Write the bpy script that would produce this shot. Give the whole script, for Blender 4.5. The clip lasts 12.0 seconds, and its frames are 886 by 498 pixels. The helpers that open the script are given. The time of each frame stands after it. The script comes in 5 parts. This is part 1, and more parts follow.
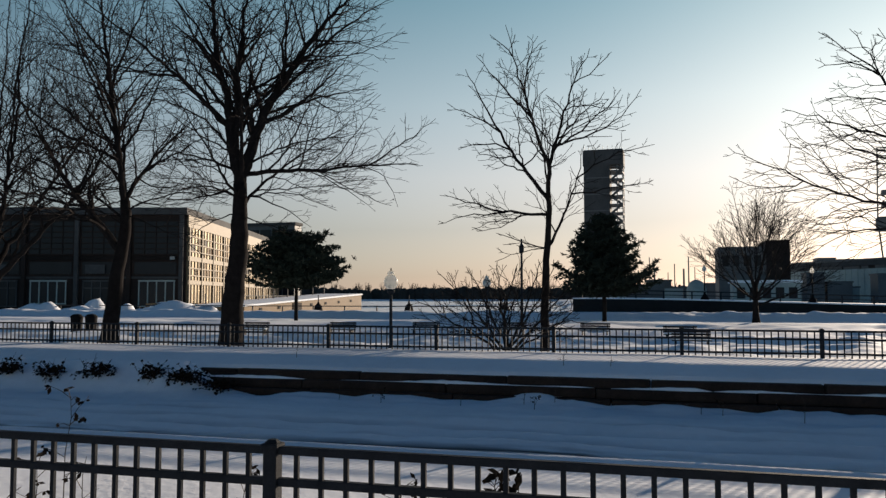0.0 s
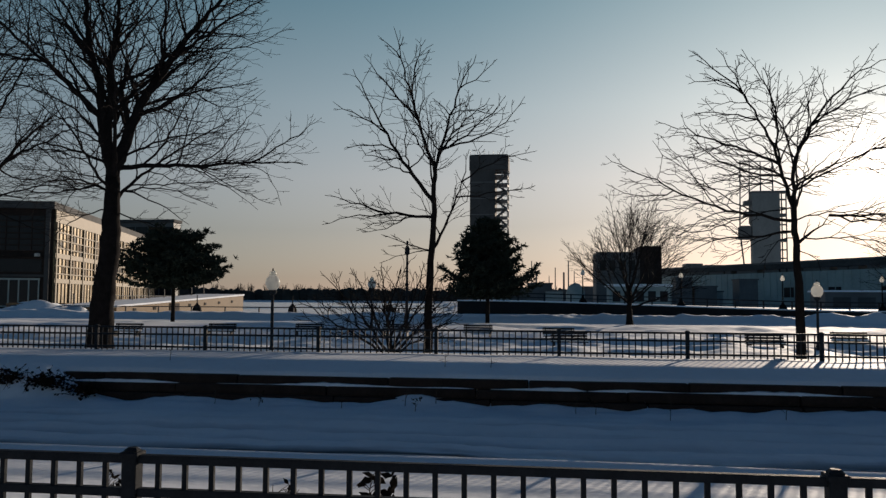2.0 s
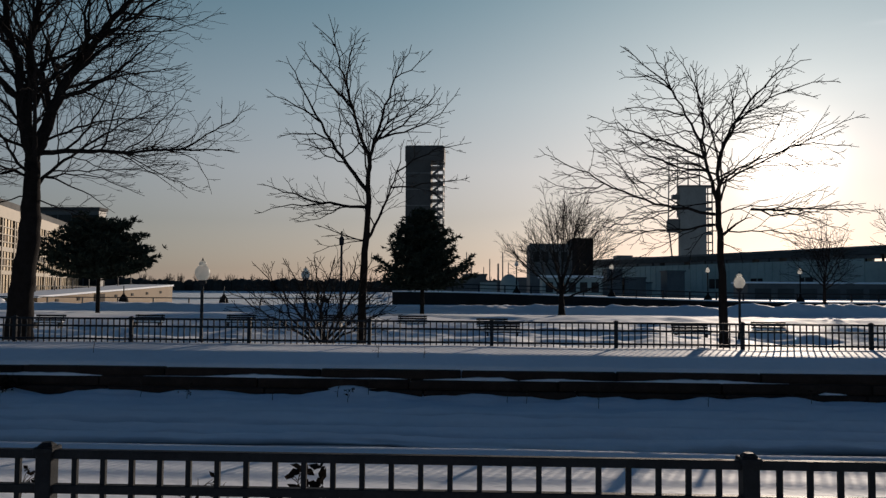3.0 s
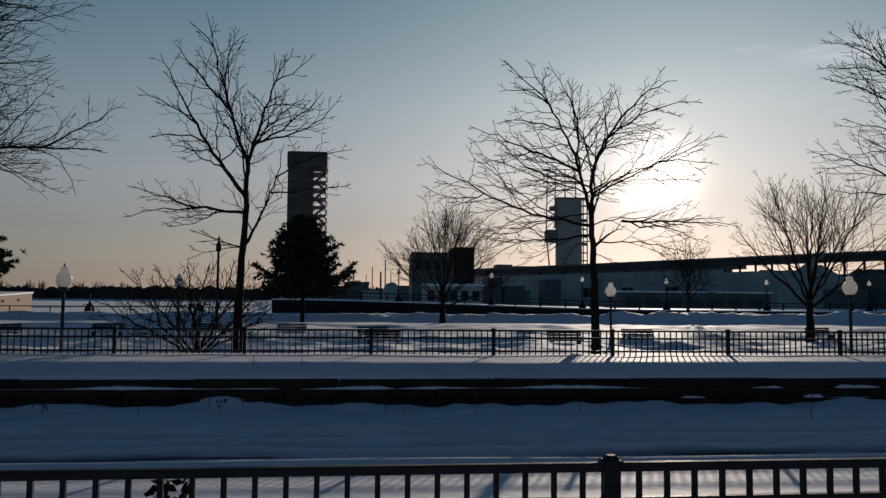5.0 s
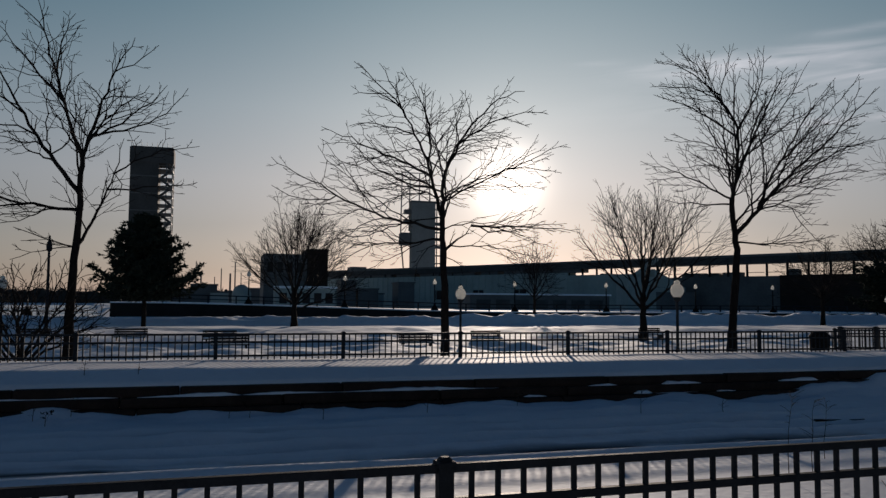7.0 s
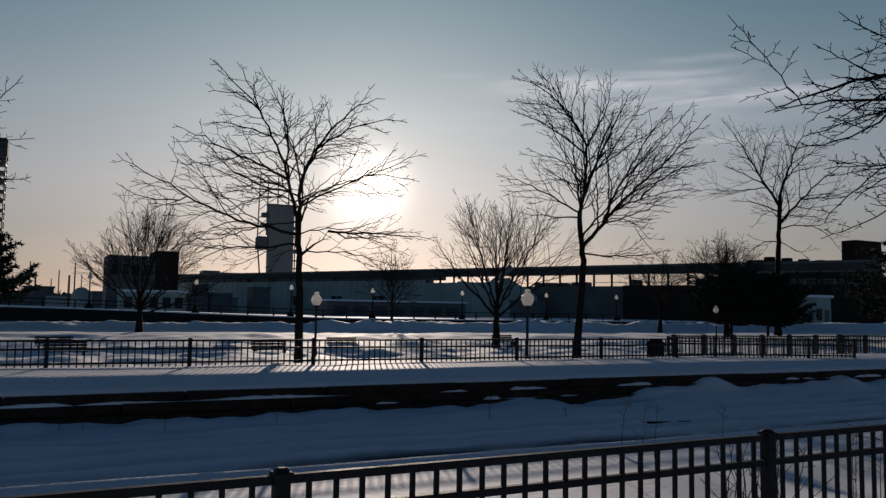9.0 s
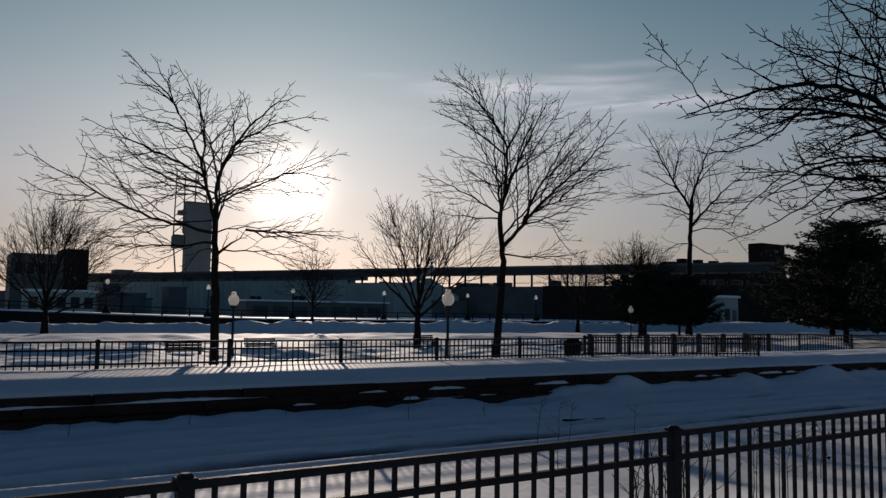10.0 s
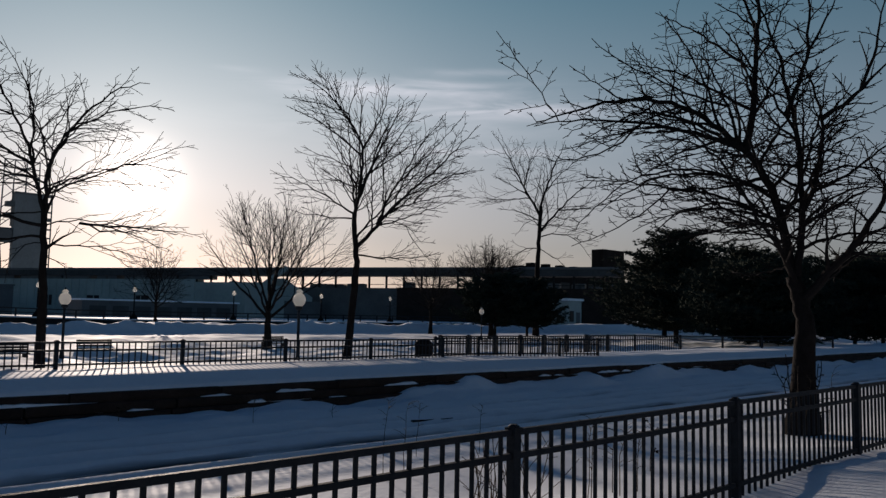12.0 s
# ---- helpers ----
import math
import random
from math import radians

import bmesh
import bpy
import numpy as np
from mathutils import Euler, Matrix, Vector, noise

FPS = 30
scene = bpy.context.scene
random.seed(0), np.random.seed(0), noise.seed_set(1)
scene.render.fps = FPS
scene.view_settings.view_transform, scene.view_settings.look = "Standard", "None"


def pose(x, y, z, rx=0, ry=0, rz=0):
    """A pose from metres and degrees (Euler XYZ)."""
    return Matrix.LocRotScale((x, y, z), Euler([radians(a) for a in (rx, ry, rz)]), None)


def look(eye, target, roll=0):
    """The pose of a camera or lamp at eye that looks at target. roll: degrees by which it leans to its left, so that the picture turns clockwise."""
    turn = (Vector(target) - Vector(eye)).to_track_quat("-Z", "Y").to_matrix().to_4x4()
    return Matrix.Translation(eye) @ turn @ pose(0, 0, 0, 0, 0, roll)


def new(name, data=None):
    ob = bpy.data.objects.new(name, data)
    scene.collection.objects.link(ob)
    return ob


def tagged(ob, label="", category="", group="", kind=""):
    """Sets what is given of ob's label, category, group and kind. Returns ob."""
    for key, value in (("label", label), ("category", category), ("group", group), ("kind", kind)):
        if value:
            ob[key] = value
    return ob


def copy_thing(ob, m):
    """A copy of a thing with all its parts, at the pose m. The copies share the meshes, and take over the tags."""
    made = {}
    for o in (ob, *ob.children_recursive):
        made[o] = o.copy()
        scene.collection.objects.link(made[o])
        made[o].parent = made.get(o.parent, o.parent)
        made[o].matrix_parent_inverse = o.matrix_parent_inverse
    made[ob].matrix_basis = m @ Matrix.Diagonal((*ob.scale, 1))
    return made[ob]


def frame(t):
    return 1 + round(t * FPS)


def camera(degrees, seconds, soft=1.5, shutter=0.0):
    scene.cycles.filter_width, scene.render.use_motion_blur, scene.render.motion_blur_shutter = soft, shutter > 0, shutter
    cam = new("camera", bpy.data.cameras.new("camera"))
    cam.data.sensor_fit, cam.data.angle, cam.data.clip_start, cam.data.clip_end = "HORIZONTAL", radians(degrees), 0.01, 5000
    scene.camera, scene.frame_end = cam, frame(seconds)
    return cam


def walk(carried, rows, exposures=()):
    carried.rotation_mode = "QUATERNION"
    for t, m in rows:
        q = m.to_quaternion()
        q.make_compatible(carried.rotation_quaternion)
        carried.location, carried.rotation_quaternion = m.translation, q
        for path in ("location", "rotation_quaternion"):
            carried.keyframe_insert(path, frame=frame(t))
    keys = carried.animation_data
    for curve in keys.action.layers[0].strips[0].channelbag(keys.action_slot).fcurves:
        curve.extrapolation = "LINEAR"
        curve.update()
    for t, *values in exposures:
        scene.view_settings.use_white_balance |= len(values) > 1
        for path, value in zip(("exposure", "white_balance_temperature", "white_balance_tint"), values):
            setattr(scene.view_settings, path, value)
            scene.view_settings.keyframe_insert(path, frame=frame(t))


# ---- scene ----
cam = camera(59.2, 12.0, soft=1.4)
# seconds, x, y, z, yaw, pitch, roll
ROWS = [
    (0.0, 0.000, 0.000, 1.550, 15.84, 3.48, 0.04),
    (0.5, 0.003, 0.008, 1.543, 13.61, 3.59, -0.20),
    (1.0, 0.012, 0.019, 1.548, 11.57, 3.74, -0.32),
    (1.5, 0.028, 0.033, 1.550, 9.48, 3.75, -0.26),
    (2.0, 0.041, 0.046, 1.550, 7.49, 3.62, -0.34),
    (2.5, 0.055, 0.050, 1.550, 5.26, 3.32, -0.37),
    (3.0, 0.071, 0.054, 1.546, 2.74, 2.98, -0.40),
    (5.0, 0.124, 0.099, 1.538, -5.86, 3.65, -0.50),
    (5.5, 0.144, 0.104, 1.539, -8.20, 3.74, -0.38),
    (6.0, 0.155, 0.088, 1.543, -10.97, 3.74, -0.35),
    (6.5, 0.174, 0.077, 1.547, -13.80, 3.78, -0.29),
    (8.5, 0.240, 0.061, 1.560, -24.27, 4.45, -0.99),
    (9.0, 0.260, 0.046, 1.560, -26.88, 4.50, -0.91),
    (9.5, 0.289, 0.048, 1.559, -29.83, 4.48, -0.74),
    (10.0, 0.310, 0.048, 1.559, -32.58, 4.60, -0.85),
    (10.5, 0.330, 0.047, 1.560, -35.26, 4.59, -0.90),
    (11.0, 0.358, 0.055, 1.559, -38.06, 4.52, -0.72),
    (11.5, 0.380, 0.065, 1.557, -40.83, 4.74, -0.83),
    (12.0, 0.428, 0.095, 1.550, -43.21, 4.88, -1.12),
]
EXPOSURES = [(0.0, 0.55, 6950, 12), (1.0, 0.25, 6900, 12), (2.0, -0.05, 6800, 12), (3.0, -0.15, 6700, 13), (5.0, -0.46, 6550, 13), (6.5, -0.55, 6550, 14), (9.5, -0.52, 6600, 15), (12.0, -0.3, 6500, 16)]
walk(cam, [(t, pose(x, y, z, 90 + pitch, roll, yaw)) for t, x, y, z, yaw, pitch, roll in ROWS], EXPOSURES)

# ---- light ----
SUN_AZ, SUN_EL = radians(21.2), radians(8.8)
SUN_DIR = Vector((math.sin(SUN_AZ) * math.cos(SUN_EL), math.cos(SUN_AZ) * math.cos(SUN_EL), math.sin(SUN_EL)))

# bearing from the y axis, sine of the height, half width, half depth, density
CIRRUS = [(0.69, 0.281, 0.13, 0.011, 1.0), (0.84, 0.258, 0.11, 0.010, 0.85), (0.79, 0.303, 0.05, 0.004, 0.6), (0.80, 0.207, 0.12, 0.006, 0.5), (0.74, 0.245, 0.22, 0.035, 0.22), (0.49, 0.293, 0.03, 0.003, 0.3)]


def make_world():
    world = bpy.data.worlds.new("winter_sky")
    scene.world = world
    world.use_nodes = True
    nt = world.node_tree
    nt.nodes.clear()
    out = nt.nodes.new("ShaderNodeOutputWorld")
    bg = nt.nodes.new("ShaderNodeBackground")
    bg.inputs["Strength"].default_value = 0.11
    sky = nt.nodes.new("ShaderNodeTexSky")
    sky.sky_type = "NISHITA"
    sky.sun_disc = False
    sky.sun_elevation = SUN_EL
    sky.sun_rotation = SUN_AZ
    sky.air_density, sky.dust_density, sky.ozone_density = 1.0, 0.12, 3.0
    # a hazy, little saturated winter sky: rosy low down, teal higher up, darker overhead
    gam = nt.nodes.new("ShaderNodeGamma")
    gam.inputs["Gamma"].default_value = 1.15
    nt.links.new(sky.outputs[0], gam.inputs["Color"])
    hsv0 = nt.nodes.new("ShaderNodeHueSaturation")
    hsv0.inputs["Saturation"].default_value = 0.35
    hsv0.inputs["Value"].default_value = 0.75
    nt.links.new(gam.outputs[0], hsv0.inputs["Color"])
    co0 = nt.nodes.new("ShaderNodeTexCoord")
    sep = nt.nodes.new("ShaderNodeSeparateXYZ")
    nt.links.new(co0.outputs["Generated"], sep.inputs[0])
    high = nt.nodes.new("ShaderNodeValToRGB")
    el = high.color_ramp.elements
    el[0].position, el[0].color = 0.0, (0.70, 0.54, 0.49, 1)
    el[1].position, el[1].color = 1.0, (0.019, 0.12, 0.40, 1)
    for pos, col in ((0.07, (0.88, 0.73, 0.66, 1)), (0.15, (0.98, 0.90, 0.84, 1)), (0.24, (0.86, 0.95, 0.92, 1)), (0.38, (0.50, 0.82, 0.87, 1)), (0.6, (0.066, 0.265, 0.535, 1))):
        e = el.new(pos)
        e.color = col
    nt.links.new(sep.outputs["Z"], high.inputs["Fac"])
    hsv = nt.nodes.new("ShaderNodeVectorMath")
    hsv.operation = "MULTIPLY"
    nt.links.new(hsv0.outputs[0], hsv.inputs[0])
    nt.links.new(high.outputs[0], hsv.inputs[1])
    # away from the sun the sky is darker and bluer
    facing = nt.nodes.new("ShaderNodeVectorMath")
    facing.operation = "DOT_PRODUCT"
    facing.inputs[1].default_value = SUN_DIR
    nt.links.new(co0.outputs["Generated"], facing.inputs[0])
    away = nt.nodes.new("ShaderNodeMapRange")
    away.inputs["From Min"].default_value, away.inputs["From Max"].default_value = 0.1, 0.97
    nt.links.new(facing.outputs["Value"], away.inputs["Value"])
    cool = nt.nodes.new("ShaderNodeMixRGB")
    cool.inputs[1].default_value = (0.47, 0.73, 0.90, 1)
    cool.inputs[2].default_value = (1, 1, 1, 1)
    nt.links.new(away.outputs[0], cool.inputs["Fac"])
    hsv1 = hsv
    hsv = nt.nodes.new("ShaderNodeVectorMath")
    hsv.operation = "MULTIPLY"
    nt.links.new(hsv1.outputs[0], hsv.inputs[0])
    nt.links.new(cool.outputs[0], hsv.inputs[1])
    # veiled sun: a bright core and a soft halo round its direction
    co = nt.nodes.new("ShaderNodeTexCoord")
    dot = nt.nodes.new("ShaderNodeVectorMath")
    dot.operation = "DOT_PRODUCT"
    dot.inputs[1].default_value = SUN_DIR
    nt.links.new(co.outputs["Generated"], dot.inputs[0])

    def halo(power, gain):
        top = nt.nodes.new("ShaderNodeMath")
        top.operation = "MAXIMUM"
        top.inputs[1].default_value = 0.0
        nt.links.new(dot.outputs["Value"], top.inputs[0])
        pw = nt.nodes.new("ShaderNodeMath")
        pw.operation = "POWER"
        pw.inputs[1].default_value = power
        nt.links.new(top.outputs[0], pw.inputs[0])
        mu = nt.nodes.new("ShaderNodeMath")
        mu.operation = "MULTIPLY"
        mu.inputs[1].default_value = gain
        nt.links.new(pw.outputs[0], mu.inputs[0])
        return mu

    a, b, c = halo(1500.0, 22.0), halo(20.0, 2.6), halo(240.0, 1.9)
    add0 = nt.nodes.new("ShaderNodeMath")
    nt.links.new(a.outputs[0], add0.inputs[0])
    nt.links.new(b.outputs[0], add0.inputs[1])
    add = nt.nodes.new("ShaderNodeMath")
    nt.links.new(add0.outputs[0], add.inputs[0])
    nt.links.new(c.outputs[0], add.inputs[1])
    tint = nt.nodes.new("ShaderNodeVectorMath")
    tint.operation = "SCALE"
    tint.inputs[0].default_value = (1.0, 0.87, 0.74)
    nt.links.new(add.outputs[0], tint.inputs["Scale"])
    # thin stretched cirrus in the west: streaks by bearing and height, frayed by noise
    where = nt.nodes.new("ShaderNodeSeparateXYZ")
    nt.links.new(co.outputs["Generated"], where.inputs[0])

    def calc(operation, a, b=0.0):
        n = nt.nodes.new("ShaderNodeMath")
        n.operation = operation
        for socket, value in zip(n.inputs, (a, b)):
            if isinstance(value, float):
                socket.default_value = value
            else:
                nt.links.new(value, socket)
        return n.outputs[0]

    bearing = calc("ARCTAN2", where.outputs["X"], where.outputs["Y"])
    flow = nt.nodes.new("ShaderNodeCombineXYZ")
    nt.links.new(calc("MULTIPLY", bearing, 5.0), flow.inputs[0])
    nt.links.new(calc("MULTIPLY", where.outputs["Z"], 34.0), flow.inputs[1])
    nz = nt.nodes.new("ShaderNodeTexNoise")
    nz.inputs["Scale"].default_value, nz.inputs["Detail"].default_value, nz.inputs["Distortion"].default_value = 1.6, 7.0, 0.6
    nt.links.new(flow.outputs[0], nz.inputs["Vector"])
    cover = None
    for az, high_z, wide, deep, dense in CIRRUS:
        u = calc("DIVIDE", calc("SUBTRACT", bearing, az), wide)
        v = calc("DIVIDE", calc("SUBTRACT", where.outputs["Z"], high_z), deep)
        g = calc("MULTIPLY", calc("POWER", 2.718, calc("MULTIPLY", calc("ADD", calc("MULTIPLY", u, u), calc("MULTIPLY", v, v)), -1.0)), dense)
        cover = g if cover is None else calc("ADD", cover, g)
    frayed = nt.nodes.new("ShaderNodeMapRange")
    frayed.inputs["From Min"].default_value, frayed.inputs["From Max"].default_value = 0.32, 0.66
    nt.links.new(nz.outputs["Fac"], frayed.inputs["Value"])
    veil = nt.nodes.new("ShaderNodeVectorMath")
    veil.operation = "SCALE"
    veil.inputs[0].default_value = (4.4, 3.8, 3.85)
    nt.links.new(calc("MULTIPLY", cover, frayed.outputs[0]), veil.inputs["Scale"])
    s1 = nt.nodes.new("ShaderNodeVectorMath")
    nt.links.new(hsv.outputs[0], s1.inputs[0])
    nt.links.new(tint.outputs[0], s1.inputs[1])
    s2 = nt.nodes.new("ShaderNodeVectorMath")
    nt.links.new(s1.outputs[0], s2.inputs[0])
    nt.links.new(veil.outputs[0], s2.inputs[1])
    nt.links.new(s2.outputs[0], bg.inputs["Color"])
    nt.links.new(bg.outputs[0], out.inputs[0])


make_world()
sun_data = bpy.data.lights.new("sun", "SUN")
sun_data.energy, sun_data.angle, sun_data.color = 5.0, radians(0.6), (1.0, 0.86, 0.71)
sun = new("sun", sun_data)
sun.matrix_world = look(SUN_DIR * 50, (0, 0, 0))


# ---- materials ----
def shade(name, colour, rough=0.7, metal=0.0, vary=0.25, scale=6.0, bump=0.0, bump_scale=40.0, fine=0.5, spec=0.3, island=0.0):
    """Two scales of colour variation, and a fine relief."""
    m = bpy.data.materials.new(name)
    m.use_nodes = True
    nt = m.node_tree
    bsdf = nt.nodes["Principled BSDF"]
    bsdf.inputs["Roughness"].default_value, bsdf.inputs["Metallic"].default_value = rough, metal
    bsdf.inputs["Specular IOR Level"].default_value = spec
    co = nt.nodes.new("ShaderNodeTexCoord")
    n1 = nt.nodes.new("ShaderNodeTexNoise")
    n1.inputs["Scale"].default_value, n1.inputs["Detail"].default_value = scale, 4.0
    n2 = nt.nodes.new("ShaderNodeTexNoise")
    n2.inputs["Scale"].default_value, n2.inputs["Detail"].default_value = scale * 9, 3.0
    for n in (n1, n2):
        nt.links.new(co.outputs["Object"], n.inputs["Vector"])
    mx = nt.nodes.new("ShaderNodeMath")
    mx.operation = "MULTIPLY_ADD"
    mx.inputs[1].default_value = fine
    nt.links.new(n2.outputs["Fac"], mx.inputs[0])
    nt.links.new(n1.outputs["Fac"], mx.inputs[2])
    mr = nt.nodes.new("ShaderNodeMapRange")
    mr.inputs["From Min"].default_value, mr.inputs["From Max"].default_value = 0.45, 1.05
    mr.inputs["To Min"].default_value, mr.inputs["To Max"].default_value = 1 - vary, 1 + vary
    nt.links.new(mx.outputs[0], mr.inputs["Value"])
    sc = nt.nodes.new("ShaderNodeVectorMath")
    sc.operation = "SCALE"
    sc.inputs[0].default_value = colour
    nt.links.new(mr.outputs[0], sc.inputs["Scale"])
    nt.links.new(sc.outputs[0], bsdf.inputs["Base Color"])
    if bump:
        n3 = nt.nodes.new("ShaderNodeTexNoise")
        n3.inputs["Scale"].default_value, n3.inputs["Detail"].default_value = bump_scale, 5.0
        nt.links.new(co.outputs["Object"], n3.inputs["Vector"])
        bp = nt.nodes.new("ShaderNodeBump")
        bp.inputs["Strength"].default_value, bp.inputs["Distance"].default_value = bump, 0.02
        nt.links.new(n3.outputs["Fac"], bp.inputs["Height"])
        nt.links.new(bp.outputs[0], bsdf.inputs["Normal"])
    return m


SNOW = shade("snow", (0.84, 0.88, 0.93), 0.75, vary=0.06, scale=0.7, bump=0.45, bump_scale=9.0, spec=0.11)
ICE = shade("snowy_ice", (0.72, 0.76, 0.80), 0.45, vary=0.12, scale=0.05, bump=0.2, bump_scale=1.0)
BLACK_METAL = shade("black_painted_steel", (0.022, 0.026, 0.032), 0.6, 0.0, vary=0.35, scale=9.0, bump=0.15, bump_scale=120, spec=0.08)
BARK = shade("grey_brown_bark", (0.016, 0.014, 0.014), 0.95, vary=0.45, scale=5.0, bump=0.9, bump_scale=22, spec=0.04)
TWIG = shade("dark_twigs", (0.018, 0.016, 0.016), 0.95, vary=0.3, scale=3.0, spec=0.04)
NEEDLE = shade("pine_needles", (0.036, 0.046, 0.036), 0.95, vary=0.5, scale=2.5, spec=0.02)
TIMBER = shade("weathered_timber", (0.034, 0.021, 0.016), 0.9, vary=0.5, scale=2.0, bump=0.7, bump_scale=18)
DARK_CONCRETE = shade("sooty_concrete", (0.065, 0.066, 0.068), 0.9, vary=0.35, scale=0.25, bump=0.2, bump_scale=4)
QUAY = shade("dark_quay_stone", (0.016, 0.016, 0.017), 0.9, vary=0.4, scale=0.6, bump=0.3, bump_scale=4)
BRICK = shade("dark_brick", (0.026, 0.018, 0.016), 0.9, vary=0.35, scale=0.6)
# both claddings are lightened: the distance haze is put into their base colour
HAZED_CLAD = shade("hazed_grey_green_cladding", (0.32, 0.375, 0.365), 0.7, vary=0.2, scale=0.2)
HAZED_DARK_CLAD = shade("hazed_dark_cladding", (0.11, 0.115, 0.12), 0.6, vary=0.3, scale=0.3)
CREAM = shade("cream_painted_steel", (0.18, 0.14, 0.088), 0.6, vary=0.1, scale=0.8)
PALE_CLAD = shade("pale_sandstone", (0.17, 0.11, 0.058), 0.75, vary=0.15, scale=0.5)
SOOT_BRICK = shade("sooty_brick", (0.022, 0.018, 0.017), 0.95, vary=0.35, scale=0.4, spec=0.05)
HOIST = shade("grey_hoist_cladding", (0.19, 0.205, 0.21), 0.7, vary=0.25, scale=0.15)
GLASS = shade("dark_window_glass", (0.012, 0.014, 0.018), 0.3, vary=0.2, scale=0.5, spec=0.2)
# window glass for the sunlit end, the sun's warm reflection put into its colour
SUN_GLASS = shade("sun_tinted_glass", (0.26, 0.21, 0.14), 0.3, 0.7, vary=0.5, scale=0.7, spec=0.5)
GLOBE = shade("frosted_lamp_glass", (0.82, 0.82, 0.78), 0.35, vary=0.05, scale=8, spec=0.5)


def let_light_through(m, share):
    """Mixes in a translucent share, for milky glass."""
    nt = m.node_tree
    out = next(n for n in nt.nodes if n.bl_idname == "ShaderNodeOutputMaterial")
    bsdf = nt.nodes["Principled BSDF"]
    tr = nt.nodes.new("ShaderNodeBsdfTranslucent")
    tr.inputs["Color"].default_value = (0.97, 0.95, 0.9, 1)
    mix = nt.nodes.new("ShaderNodeMixShader")
    mix.inputs[0].default_value = share
    nt.links.new(bsdf.outputs[0], mix.inputs[1])
    nt.links.new(tr.outputs[0], mix.inputs[2])
    nt.links.new(mix.outputs[0], out.inputs["Surface"])


let_light_through(GLOBE, 0.7)
WOOD = shade("dark_bench_wood", (0.03, 0.026, 0.024), 0.8, vary=0.3, scale=6)
SHORE = shade("far_shore_scrub", (0.035, 0.032, 0.030), 0.95, vary=0.4, scale=0.05)
DEAD_LEAF = shade("dead_leaves", (0.022, 0.016, 0.012), 0.95, vary=0.4, scale=20, spec=0.05)
MATTE_BLACK = shade("sooty_cast_iron", (0.009, 0.009, 0.010), 0.9, vary=0.3, scale=12, spec=0.08)
STALK = shade("dry_weed", (0.05, 0.036, 0.024), 0.9, vary=0.4, scale=20)


def ground_snow():
    """Snow with a broken dark line along the gully and greyer strips along the ruts."""
    m = shade("ground_snow", (0.84, 0.88, 0.93), 0.75, vary=0.06, scale=0.7, bump=0.5, bump_scale=9.0, spec=0.11)
    nt = m.node_tree
    bsdf = nt.nodes["Principled BSDF"]
    clean = bsdf.inputs["Base Color"].links[0].from_socket
    co = nt.nodes.new("ShaderNodeTexCoord")
    sep = nt.nodes.new("ShaderNodeSeparateXYZ")
    nt.links.new(co.outputs["Object"], sep.inputs[0])
    mp = nt.nodes.new("ShaderNodeMapping")
    mp.inputs["Scale"].default_value = (0.35, 3.0, 1.0)
    nt.links.new(co.outputs["Object"], mp.inputs["Vector"])
    nz = nt.nodes.new("ShaderNodeTexNoise")
    nz.inputs["Scale"].default_value, nz.inputs["Detail"].default_value = 1.6, 5.0
    nt.links.new(mp.outputs[0], nz.inputs["Vector"])

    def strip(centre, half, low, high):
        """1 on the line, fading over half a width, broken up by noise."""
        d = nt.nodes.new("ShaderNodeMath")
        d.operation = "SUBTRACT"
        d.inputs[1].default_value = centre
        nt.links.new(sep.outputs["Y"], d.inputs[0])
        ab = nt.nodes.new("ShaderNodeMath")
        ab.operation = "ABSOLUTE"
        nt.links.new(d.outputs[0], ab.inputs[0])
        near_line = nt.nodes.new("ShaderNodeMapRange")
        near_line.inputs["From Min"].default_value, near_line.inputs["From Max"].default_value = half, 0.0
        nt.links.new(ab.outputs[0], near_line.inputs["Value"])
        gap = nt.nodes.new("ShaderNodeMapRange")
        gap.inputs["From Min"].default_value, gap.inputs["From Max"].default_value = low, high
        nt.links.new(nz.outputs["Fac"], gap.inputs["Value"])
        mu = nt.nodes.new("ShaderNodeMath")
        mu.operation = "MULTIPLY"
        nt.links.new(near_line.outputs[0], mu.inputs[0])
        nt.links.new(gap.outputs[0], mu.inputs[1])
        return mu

    colour = clean
    for centre, half, low, high, line_colour in ((9.74, 0.20, 0.34, 0.48, (0.05, 0.05, 0.055, 1)), (10.35, 0.16, 0.35, 0.8, (0.40, 0.42, 0.46, 1)), (10.95, 0.16, 0.35, 0.8, (0.40, 0.42, 0.46, 1)), (11.6, 0.14, 0.4, 0.8, (0.42, 0.44, 0.48, 1))):
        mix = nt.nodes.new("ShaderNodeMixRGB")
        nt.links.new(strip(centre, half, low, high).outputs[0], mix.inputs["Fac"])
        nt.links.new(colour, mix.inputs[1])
        mix.inputs[2].default_value = line_colour
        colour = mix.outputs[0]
    nt.links.new(colour, bsdf.inputs["Base Color"])
    return m


